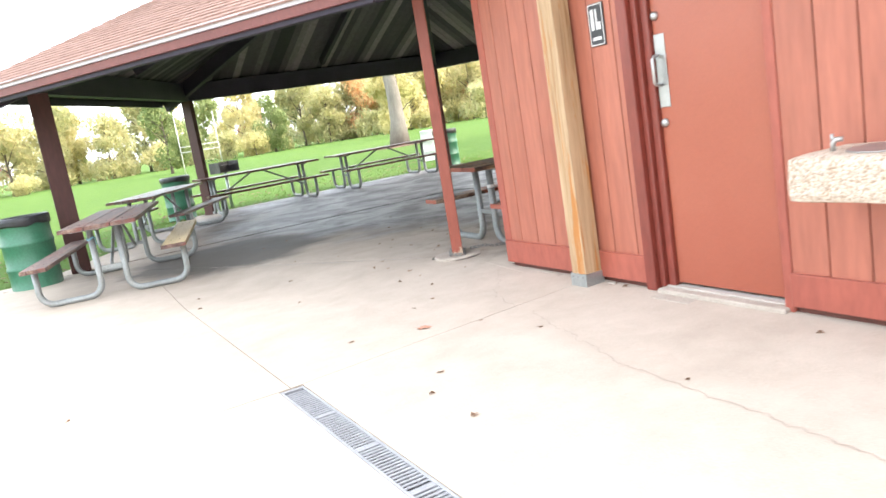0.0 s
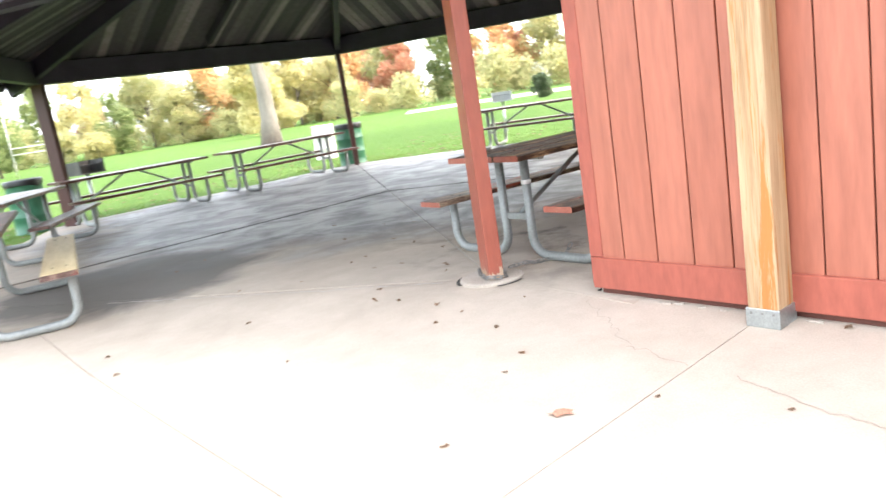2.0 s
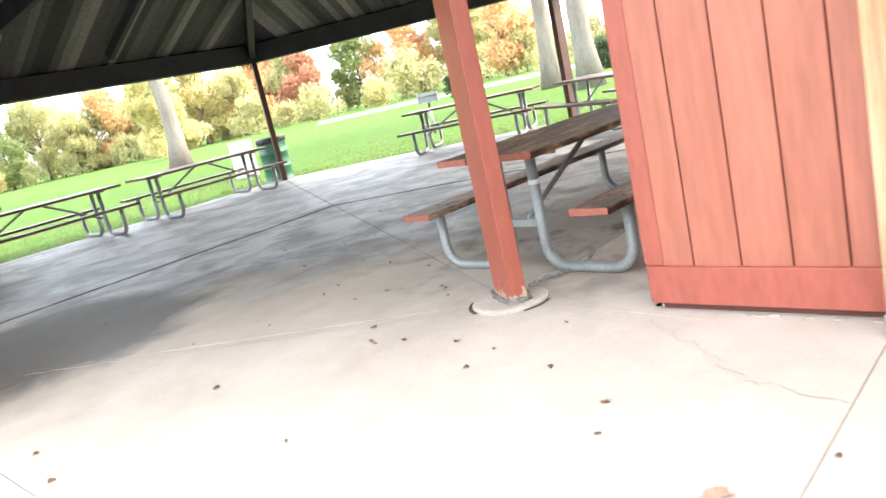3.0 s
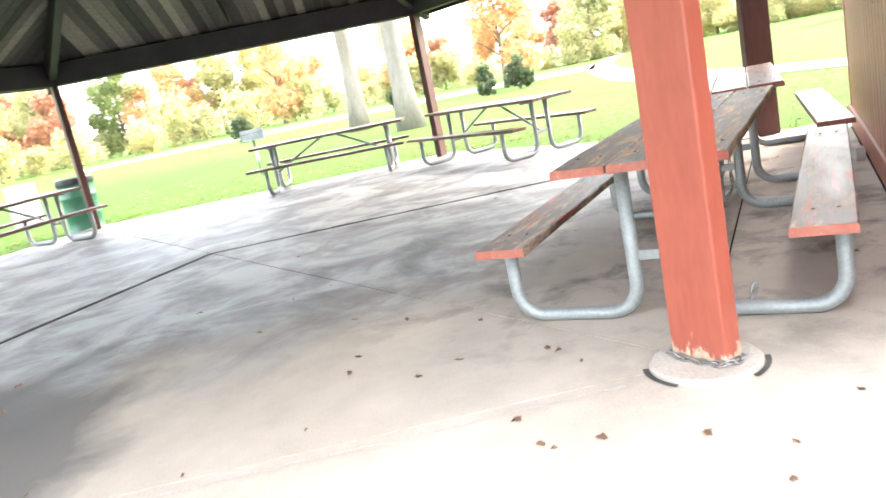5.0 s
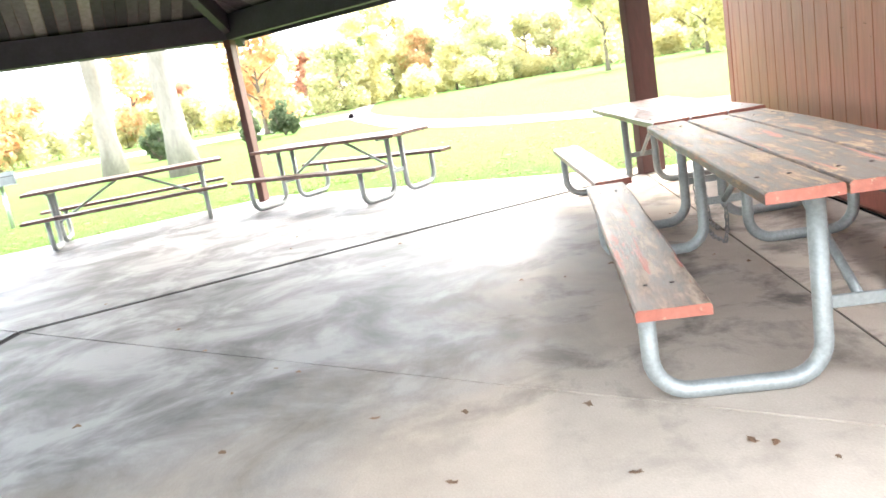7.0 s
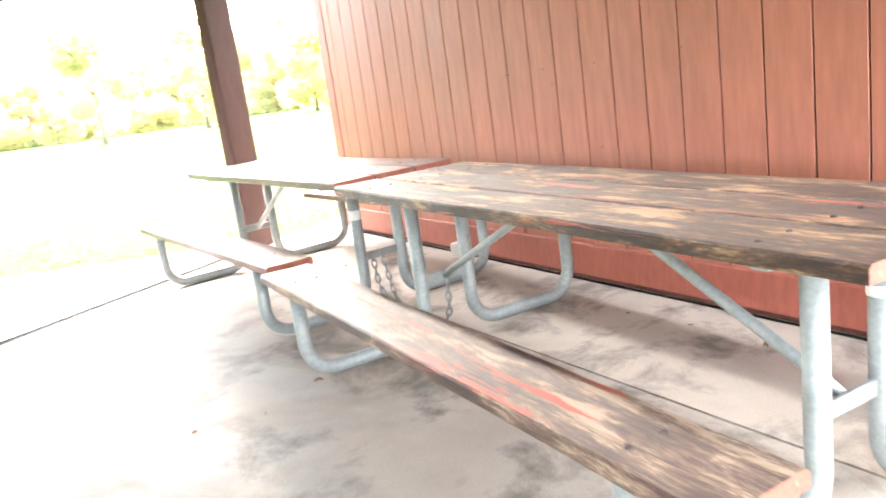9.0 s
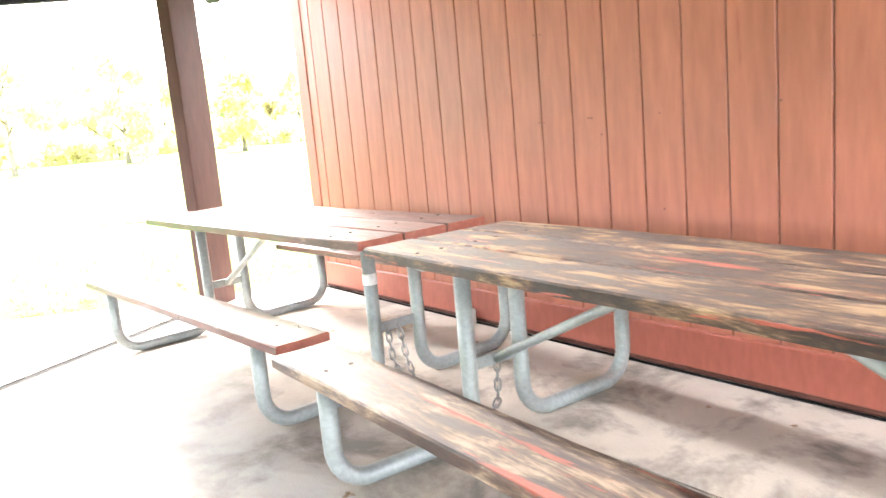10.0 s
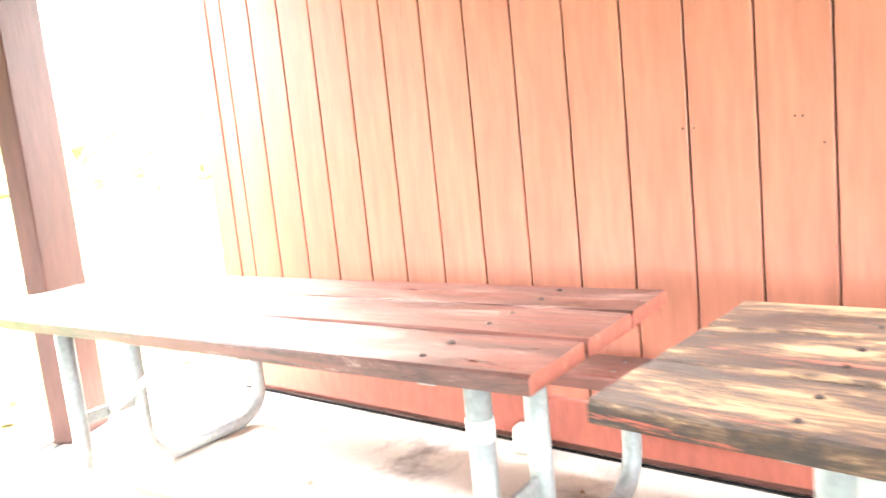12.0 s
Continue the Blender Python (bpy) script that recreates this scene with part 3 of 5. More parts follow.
def wall(name, m, length, label, skip=(), first=0.203, pitch=0.203):
    """Grooved board siding along local x from 0 to length, facing local -y, with skirting; skip lists (x0, x1) openings."""
    w = empty(name, m, label, "wall", kind="structure")
    spans, at = [], 0.0
    for x0, x1 in skip:
        spans.append((at, x0))
        at = x1
    spans.append((at, length))
    bm = bmesh.new()
    for x0, x1 in spans:
        box(bm, (x0 + (0.03 if x0 == 0.0 else 0.0), 0.016, -0.02), (x1 - (0.03 if x1 == length else 0.0), 0.14, WALL_H))
    for x0, x1 in skip:
        box(bm, (x0, 0.016, 2.08), (x1, 0.14, WALL_H))
    part("backing", bm, M_dark, w)
    proto = {}
    for x0, x1 in spans:
        x = x0
        while x < x1 - 0.004:
            wd = min(first if x == 0.0 else pitch, x1 - x)
            key = round(wd, 3)
            mm = pose(x, 0, 0)
            if key not in proto:
                proto[key] = part("board", one_box((0.0035, 0.0, 0.20), (wd - 0.0035, 0.022, WALL_H), 0.003), M_siding, w)
                proto[key].matrix_basis = mm
            else:
                again("board", proto[key], w, mm)
            x += wd
        part("skirting_board", one_box((x0, -0.022, 0.035), (x1, 0.016, 0.205), 0.004), M_trim, w)
    return w


L_front = BACK_Y - FRONT_END
D0, D1 = BACK_Y - 6.966, BACK_Y - 5.981         # door opening along the front wall
wf = wall("wall_front", pose(FRONT_X, BACK_Y, 0, 0, 0, -90), L_front, "red painted board siding wall with skirting", skip=[(D0, D1)], first=0.206, pitch=0.2045)
wb = wall("wall_back", pose(END_X, BACK_Y, 0, 0, 0, 180), END_X - FRONT_X, "red painted grooved board wall facing the tables", first=0.24, pitch=0.2025)
we = wall("wall_end", pose(END_X, FRONT_END, 0, 0, 0, 90), L_front, "red painted board siding end wall")
ws = wall("wall_south", pose(FRONT_X, FRONT_END, 0), END_X - FRONT_X, "red painted board siding rear wall")
part("corner_board", one_box((-0.014, -0.006, 0.207), (0.069, 0.014, WALL_H), 0.003), M_trim, wf)
part("corner_board", one_box((-0.014, -0.006, 0.207), (0.128, 0.01, WALL_H), 0.003), M_trim, wb)
part("corner_board", one_box((END_X - FRONT_X - 0.07, -0.03, 0.21), (END_X - FRONT_X - 0.008, 0.01, WALL_H), 0.004), M_trim, wb)
bm = bmesh.new()
box(bm, (FRONT_X + 0.02, FRONT_END + 0.02, -0.1), (END_X - 0.02, BACK_Y - 0.02, 0.03))
tagged(part("foundation", bm, M_patch), "pale concrete footing under the building", "foundation", kind="structure")
bm = bmesh.new()
box(bm, (FRONT_X + 0.03, BACK_Y + 0.001, -0.05), (END_X - 0.03, BACK_Y + 0.021, 0.004))
tagged(part("wall_joint", bm, M_filler), "dark open joint between the wall and the floor", "joint", kind="structure")
# footing crumbs showing beneath the skirting
bm = bmesh.new()
for i in range(60):
    y = FRONT_END + 3 + random.random() * (BACK_Y - FRONT_END - 3.1)
    if 5.95 < y < 7.08:
        continue
    s = 0.005 + 0.009 * random.random()
    box(bm, (-s, -s * 1.8, 0), (s, s * 1.8, s * 0.8), s * 0.3, pose(FRONT_X - 0.02 - 0.02 * random.random(), y, -0.004, 0, 0, random.random() * 90 - 45))
tagged(part("mortar_crumbs", bm, M_pier), "crumbling pale mortar along the wall foot", "rubble", kind="stuff")

# nail heads showing on the back wall
nail = None
for x, z in ((7.0, 1.127), (6.966, 1.126), (6.606, 1.055), (6.68, 1.134), (6.66, 1.132), (6.286, 1.132), (6.28, 0.722), (6.956, 1.547), (7.0, 1.551), (5.755, 1.147)):
    mm = pose(END_X - x, 0.0, z, 90, 0, 0)
    if nail is None:
        bm = bmesh.new()
        lathe(bm, [(0.0038, 0.0), (0.0038, 0.0012), (0.0024, 0.002)], 8)
        nail = part("nail", bm, M_bolt, wb)
        nail.matrix_basis = mm
    else:
        again("nail", nail, wb, mm)

# building ceiling and roof
bm = bmesh.new()
box(bm, (FRONT_X - 0.35, FRONT_END - 0.4, WALL_H + 0.01), (END_X + 0.35, BACK_Y - 0.02, WALL_H + 0.10))
tagged(part("ceiling", bm, M_deck), "weathered boards closing the building above", "ceiling", kind="structure")
bm = bmesh.new()
slab(bm, [(FRONT_X - 0.45, FRONT_END - 0.5), (END_X + 0.45, FRONT_END - 0.5), (END_X + 0.45, BACK_Y - 0.05), (FRONT_X - 0.45, BACK_Y - 0.05)], WALL_H + 0.105, WALL_H + 0.2)
tagged(part("roof_building", bm, M_shingle), "low shingled roof over the small building", "roof", kind="structure")

# door: jambs, stops, leaf
door = empty("door_1", pose(FRONT_X, BACK_Y - D0, 0, 0, 0, -90), "closed red-orange painted metal door with steel pull", "door", kind="structure")
DW = D1 - D0
part("leaf", one_box((0.176, 0.062, 0.045), (DW - 0.055, 0.11, 2.06), 0.003), M_door, door)
part("jamb", one_box((-0.005, -0.03, 0.0), (0.075, 0.13, 2.07), 0.005), M_jamb, door)
part("stop", one_box((0.077, 0.004, 0.02), (0.118, 0.128, 2.06), 0.005), M_jamb, door)
part("stop", one_box((0.120, 0.034, 0.02), (0.172, 0.126, 2.06), 0.005), M_jamb, door)
part("jamb", one_box((DW - 0.05, -0.008, 0.0), (DW + 0.004, 0.13, 2.07), 0.004), M_trim, door)
part("lintel", one_box((0.079, 0.0, 2.062), (DW - 0.052, 0.13, 2.12), 0.004), M_trim, door)
part("threshold", one_box((0.10, -0.05, -0.03), (DW - 0.02, 0.11, 0.022), 0.006), M_pier, door, "worn pale threshold")
hp = part("pull_plate", one_box((0.180, 0.056, 1.08), (0.258, 0.061, 1.485), 0.002), M_steel, door, "brushed steel pull plate")
bm = bmesh.new()
tube(bm, [(0.205, 0.058, 1.205), (0.205, 0.018, 1.21), (0.205, 0.008, 1.225), (0.205, 0.008, 1.35), (0.205, 0.018, 1.365), (0.205, 0.058, 1.37)], 0.010, 10)
part("pull", bm, M_steel, hp, smooth=True)
for z in (0.992, 1.585):
    bm = bmesh.new()
    lathe(bm, [(0.026, 0.0), (0.026, 0.006), (0.019, 0.017), (0.006, 0.022)], 20)
    k = part("bolt_cover", bm, M_steel, door, smooth=True)
    k.matrix_basis = pose(0.203, 0.061, z, 90, 0, 0)
part("threshold_patch", one_box((0.13, -0.14, -0.05), (0.42, -0.053, -0.001), 0.003), M_pier, door, "pale cement patch")

# restroom sign
sg = empty("restroom_sign", pose(FRONT_X, 7.16, 1.49, 0, 0, -90) @ Matrix.Diagonal((0.78, 1, 0.86, 1)), "small black restroom sign with white bars, on the wall", "sign")
part("plate", one_box((-0.085, -0.012, 0.0), (0.085, -0.001, 0.29), 0.004), M_black, sg)
for lo, hi in (((-0.078, -0.014, 0.006), (-0.072, -0.011, 0.284)), ((0.072, -0.014, 0.006), (0.078, -0.011, 0.284)), ((-0.072, -0.014, 0.006), (0.072, -0.011, 0.012)), ((-0.072, -0.014, 0.278), (0.072, -0.011, 0.284)),
               ((-0.052, -0.015, 0.11), (-0.020, -0.012, 0.25)), ((0.0, -0.015, 0.11), (0.05, -0.012, 0.16)), ((0.0, -0.015, 0.16), (0.016, -0.012, 0.25)), ((-0.045, -0.015, 0.04), (0.045, -0.012, 0.062))):
    part("white_bar", one_box(lo, hi), M_white, sg)

# timber post in a galvanised shoe
tp = empty("timber_post", pose(3.843, 7.449, -0.006), "bare new timber post in a galvanised base shoe", "post")
part("shaft", one_box((-0.07, -0.07, 0.012), (0.07, 0.07, WALL_H), 0.006), M_newwood, tp)
shoe = part("base_shoe", one_box((-0.078, -0.077, 0.0), (0.078, 0.077, 0.085), 0.003), M_galv, tp, "galvanised steel base shoe")
for yy in (-0.05, 0.0, 0.05):
    part("nail", one_box((-0.081, yy - 0.005, 0.06), (-0.077, yy + 0.005, 0.07)), M_chain, shoe)

# drinking fountain on the wall
fo = empty("drinking_fountain", pose(FRONT_X, 5.415, 0.645, 0, 0, -90), "exposed aggregate concrete drinking fountain fixed to the wall", "fountain")
bm = bmesh.new()
box(bm, (-0.255, -0.41, 0.0), (0.28, -0.002, 0.19), 0.03, segs=2)
bmesh.ops.subdivide_edges(bm, edges=bm.edges[:], cuts=3, use_grid_fill=True)
for v in bm.verts:
    v.co += 0.006 * noise.noise_vector(v.co * 14)
part("basin", bm, M_agg, fo)
bm = bmesh.new()
lathe(bm, [(0.15, 0.0), (0.15, 0.004), (0.12, 0.003), (0.10, 0.002)], 24)
bs = part("bowl", bm, M_steel, fo, smooth=True)
bs.matrix_basis = pose(0.06, -0.2, 0.193)
bm = bmesh.new()
tube(bm, [(-0.14, -0.25, 0.18), (-0.14, -0.25, 0.222), (-0.13, -0.245, 0.238), (-0.105, -0.235, 0.238)], 0.011, 10)
tube(bm, [(-0.14, -0.25, 0.225), (-0.142, -0.252, 0.262)], 0.007, 8)
part("bubbler", bm, M_steel, fo, "small steel bubbler tap", smooth=True)

# trench drain
dr = empty("drain_grate", pose(DRAIN_X, 2.0, -0.0795), "galvanised slotted trench drain grate set in the concrete", "drain")
DL = JY - 2.0
part("channel", one_box((-0.066, 0.002, -0.11), (0.066, DL - 0.02, -0.05)), M_filler, dr)
for x0, x1 in ((-0.066, -0.052), (0.052, 0.066)):
    part("rail", one_box((x0, 0.002, -0.05), (x1, DL - 0.02, 0.0), 0.001), M_grate, dr)
seg = None
for i in range(int((DL - 2.0) / 0.028)):
    y = 1.95 + i * 0.028
    if (DL - 0.02 - y) % 0.5 < 0.024 or y > DL - 0.03:
        continue
    if seg is None:
        seg = part("slat", one_box((-0.052, -0.0065, -0.007), (0.052, 0.0065, -0.001), 0.0015), M_grate, dr)
        seg.matrix_basis = pose(0, y, 0)
    else:
        again("slat", seg, dr, pose(0, y, 0))
for i in range(8):
    y = DL - 0.02 - i * 0.5
    part("crosspiece", one_box((-0.052, y - 0.022, -0.03), (0.052, y, 0.0), 0.002), M_grate, dr)

# ---------------- pavilion ----------------
BEAM0, BEAM1, SLOPE = 2.27, 2.60, 0.42
posts = {}
for k in range(6):
    x, y = {3: (1.20, 14.25), 4: (3.945, 9.315), 5: (9.63, 9.255)}.get(k, hexpt(k))
    p = empty("shelter_post", pose(x, y, 0, 0, 0, 60 * k), "red painted timber post, shade darkened into its colour, holding up the shelter roof", "post", "shelter posts")
    bm = bmesh.new()
    hl, hs = (0.14, 0.05) if k == 5 else (0.1175, 0.0465)
    box(bm, (-hl, -hs, 0.0), (hl, hs, BEAM0), 0.008, segs=2)
    part("shaft", bm, M_post_foot if k == 4 else M_post_shaded, p)
    posts[k] = p
tagged(posts[4], "red painted timber post, paint flaked pale at its foot")
bm = bmesh.new()
lathe(bm, [(0.205, -0.05), (0.205, 0.012), (0.192, 0.02), (0.10, 0.022)], 40)
pier = tagged(part("post_pier", bm, M_pier), "round pale concrete pier round the post foot", "pier")
pier.matrix_basis = pose(3.94, 9.322, 0)
bm = bmesh.new()
for a0, a1 in ((105, 160), (235, 285)):
    o = arc((0, 0, 0), (1, 0, 0), (0, 1, 0), 0.228, a0, a1, 12)
    i = arc((0, 0, 0), (1, 0, 0), (0, 1, 0), 0.2065, a0, a1, 12)
    for j in range(12):
        bm.faces.new([bm.verts.new((q.x, q.y, 0.003)) for q in (i[j], o[j], o[j + 1], i[j + 1])])
g = tagged(part("pier_gap", bm, M_joint), "dark open gap round the concrete pier", "gap", kind="structure")
g.matrix_basis = pose(3.94, 9.322, 0)

roof = empty("shelter_roof", pose(0, 0, 0), "six-sided shingled roof on dark timber beams", "roof", kind="structure")
OV = [0.48, 0.48, 0.6, 0.9, 0.6, 0.52]        # overhang beyond the side from post k to k + 1
AP = R * math.cos(math.pi / 6)
TAN30 = math.tan(math.pi / 6)
APEX = BEAM1 + 0.02 + SLOPE * AP


def eave_corner(k):
    """Corner of the eaves at post k, where two overhangs meet."""
    rows = []
    for side in (k - 1, k):
        a = radians(60 * side + 30)
        rows.append((math.cos(a), math.sin(a), AP + OV[side % 6]))
    (a, b2, c), (d, e, f) = rows
    det = a * e - b2 * d
    return Vector((CX + (c * e - b2 * f) / det, CY + (a * f - c * d) / det, 0))


def roof_z(x, y, side):
    a = radians(60 * side + 30)
    return APEX - SLOPE * ((x - CX) * math.cos(a) + (y - CY) * math.sin(a))


for k in range(6):
    a, b2 = Vector((*hexpt(k), 0)), Vector((*hexpt(k + 1), 0))
    d = (b2 - a).normalized()
    ang = math.degrees(math.atan2(d.y, d.x))
    part("eave_beam", one_box((-0.02, -0.07, BEAM0), ((b2 - a).length + 0.02, 0.07, BEAM1), 0.006, pose(a.x, a.y, 0, 0, 0, ang)), M_beam, roof)
    # hip rafter from apex to eave corner
    c = eave_corner(k)
    top = Vector((CX, CY, APEX - 0.03))
    end = Vector((c.x, c.y, roof_z(c.x, c.y, k) - 0.03))
    ln = (end - top).length
    mm = Matrix.Translation(top) @ (end - top).to_track_quat("X", "Z").to_matrix().to_4x4()
    part("hip_rafter", one_box((0.12, -0.055, -0.26), (ln - 0.12, 0.055, -0.01), 0.005, mm), M_beam, roof)
    # mid rafter up each side
    mid = (eave_corner(k) + eave_corner(k + 1)) / 2
    e2 = Vector((mid.x, mid.y, roof_z(mid.x, mid.y, k) - 0.02))
    t2 = Vector((CX, CY, APEX - 0.02))
    ln2 = (e2 - t2).length
    mm2 = Matrix.Translation(t2) @ (e2 - t2).to_track_quat("X", "Z").to_matrix().to_4x4()
    part("rafter", one_box((0.3, -0.04, -0.16), (ln2 - 0.95, 0.04, -0.01), 0.004, mm2), M_beam, roof)
    # fascia board and drip edge
    c1 = eave_corner(k + 1)
    ed = (c1 - c).normalized()
    ea = math.degrees(math.atan2(ed.y, ed.x))
    zt = roof_z(c.x, c.y, k)
    if k != 4:
        part("fascia_board", one_box((0, -0.02, zt - 0.085), ((c1 - c).length, 0.02, zt - 0.006), 0.003, pose(c.x, c.y, 0, 0, 0, ea)), M_fascia, roof)
        part("sub_fascia", one_box((0.03, 0.021, zt - 0.125), ((c1 - c).length - 0.03, 0.06, zt - 0.01), 0.003, pose(c.x, c.y, 0, 0, 0, ea)), M_beam, roof)
        part("drip_edge", one_box((-0.02, -0.036, zt - 0.004), ((c1 - c).length + 0.02, 0.03, zt + 0.056), 0.002, pose(c.x, c.y, 0, 0, 0, ea)), M_drip, roof)

# ceiling decking: boards running up the slope, one mesh
bm = bmesh.new()
for k in range(6):
    a = radians(60 * k + 30)
    n2, t2 = Vector((math.cos(a), math.sin(a))), Vector((-math.sin(a), math.cos(a)))
    lim = AP + OV[k]
    ua, ub = -lim * TAN30, lim * TAN30
    w = 0.138
    u = ua
    while u < ub - 0.01:
        u1 = min(u + w - 0.006, ub)
        dz = 0.006 * random.random()

        def start(q):
            return max(0.02, q / (ub / lim) if q > 0 else q / (ua / lim)) 
        vs = []
        for q, dist in ((u, start(u)), (u1, start(u1)), (u1, lim), (u, lim)):
            p = Vector((CX, CY)) + n2 * min(dist, lim) + t2 * q
            vs.append((p.x, p.y, roof_z(p.x, p.y, k) + dz))
        lo = [bm.verts.new(v) for v in vs]
        hi = [bm.verts.new((v[0], v[1], v[2] + 0.03)) for v in vs]
        bm.faces.new(lo[::-1])
        bm.faces.new(hi)
        for i in range(4):
            bm.faces.new((lo[i], lo[(i + 1) % 4], hi[(i + 1) % 4], hi[i]))
        u += w


def deck_mat():
    """Old roof boards, each of its own tone, with grain up the slope."""
    m, n, l, b = node_mat("decking_boards", 0.75)
    geo = n.new("ShaderNodeNewGeometry")
    v = coords(n, l, (14, 14, 14), False)
    g = noise_tex(n, l, v, 1.0, 5, 0.7, 0.5)
    col = ramp(n, l, geo.outputs["Random Per Island"], [(0.0, (0.036, 0.032, 0.042)), (0.4, (0.080, 0.072, 0.086)), (0.75, (0.15, 0.134, 0.15)), (1.0, (0.34, 0.30, 0.31))])
    col = mixc(n, l, 1.0, col, ramp(n, l, g, [(0.25, (0.55, 0.52, 0.5)), (0.7, (1, 1, 1))]), "MULTIPLY")
    l.new(col, b.inputs["Base Color"])
    bump(n, l, b, g, 0.3, 0.004)
    return m


tagged(part("ceiling_shelter", bm, deck_mat()), "weathered brown board decking under the shelter roof", "ceiling", kind="structure")

# shingles in courses, joined
vs, fs = [], []
for k in range(6):
    a = radians(60 * k + 30)
    n2, t2 = Vector((math.cos(a), math.sin(a))), Vector((-math.sin(a), math.cos(a)))
    lim = AP + OV[k] + 0.05
    ua, ub = -TAN30, TAN30
    row = 0
    d = lim
    while d > 0.1:
        d1 = max(d - 0.15, 0.02)
        u = ua * d - (row % 3) * 0.1
        while u < ub * d:
            p0, p1 = max(u, ua * d), min(u + 0.3 - 0.008, ub * d)
            if p1 > p0 + 0.02:
                q0, q1 = max(p0, ua * d1), min(p1, ub * d1)
                h = 0.012 + 0.005 * random.random()
                base = len(vs)
                for q, dd, up in ((p0, d, h), (p1, d, h), (max(q1, q0), d1, 0.002), (q0, d1, 0.002), (p0, d, -0.002), (p1, d, -0.002)):
                    P = Vector((CX, CY)) + n2 * dd + t2 * q
                    vs.append((P.x, P.y, roof_z(P.x, P.y, k) + 0.05 + up))
                fs += [(base, base + 1, base + 2, base + 3), (base + 4, base + 5, base + 1, base)]
            u += 0.3
        d -= 0.14
        row += 1
me = bpy.data.meshes.new("shingles")
me.from_pydata(vs, [], fs)
me.materials.append(M_shingle)
sh = new("shingles", me)
sh.parent = roof
tagged(sh, "pinkish brown asphalt shingles", kind="stuff")
bm = bmesh.new()
for k in range(6):
    a = radians(60 * k + 30)
    n2, t2 = Vector((math.cos(a), math.sin(a))), Vector((-math.sin(a), math.cos(a)))
    tri = [bm.verts.new((CX, CY, APEX + 0.045))]
    for side in (-TAN30, TAN30):
        P = Vector((CX, CY)) + (n2 + t2 * side) * (AP + OV[k])
        tri.append(bm.verts.new((P.x, P.y, roof_z(P.x, P.y, k) + 0.045)))
    bm.faces.new(tri)
part("roof_underlay", bm, M_shingle, roof)

# small lamp under the decking
lx, ly = 6.35, 16.6
cl = empty("ceiling_light", pose(lx, ly, roof_z(lx, ly, 1) - 0.02), "small white box lamp under the roof boards", "lamp")
part("housing", one_box((-0.12, -0.07, -0.07), (0.12, 0.07, 0.0), 0.012), M_lamp, cl)
part("diffuser", one_box((-0.10, -0.055, -0.095), (0.10, 0.055, -0.071), 0.01), M_white, cl)

# ---------------- picnic tables ----------------
TL, TH, BH = 2.44, 0.745, 0.43


def plank(name, y0, y1, ztop, mat, parent, x0=-TL / 2, x1=TL / 2, th=0.038, seed=0, rough=0.0, end=None):
    bm = bmesh.new()
    nx = 26
    for i in range(nx + 1):
        x = x0 + (x1 - x0) * i / nx
        e0 = 0.004 * noise.noise((x * 2.1, seed, 1)) + rough * noise.noise((x * 13, seed, 5))
        e1 = 0.004 * noise.noise((x * 2.1, seed, 9)) + rough * noise.noise((x * 13, seed, 15))
        dz = 0.005 * noise.noise((x * 0.9, seed, 3))
        cv = 0.006
        if i in (0, nx):
            cv = 0.008
        prof = [(y0 + e0, -th), (y1 + e1, -th), (y1 + e1, -cv), (y1 + e1 - cv, 0), ((y0 * 2 + y1) / 3, -0.002), ((y0 + y1 * 2) / 3, -0.002), (y0 + e0 + cv, 0), (y0 + e0, -cv)]
        ring = [bm.verts.new((x + (0.006 * noise.noise((y * 30, seed, i)) if i in (0, nx) else 0), y, ztop + z + dz)) for y, z in prof]
        if i:
            for j in range(8):
                bm.faces.new((prev[j], ring[j], ring[(j + 1) % 8], prev[(j + 1) % 8]))
        else:
            bm.faces.new(ring[::-1]).material_index = 1
        prev = ring
    bm.faces.new(prev).material_index = 1
    bmesh.ops.recalc_face_normals(bm, faces=bm.faces[:])
    return part(name, bm, [mat, end or M_endgrain], parent)


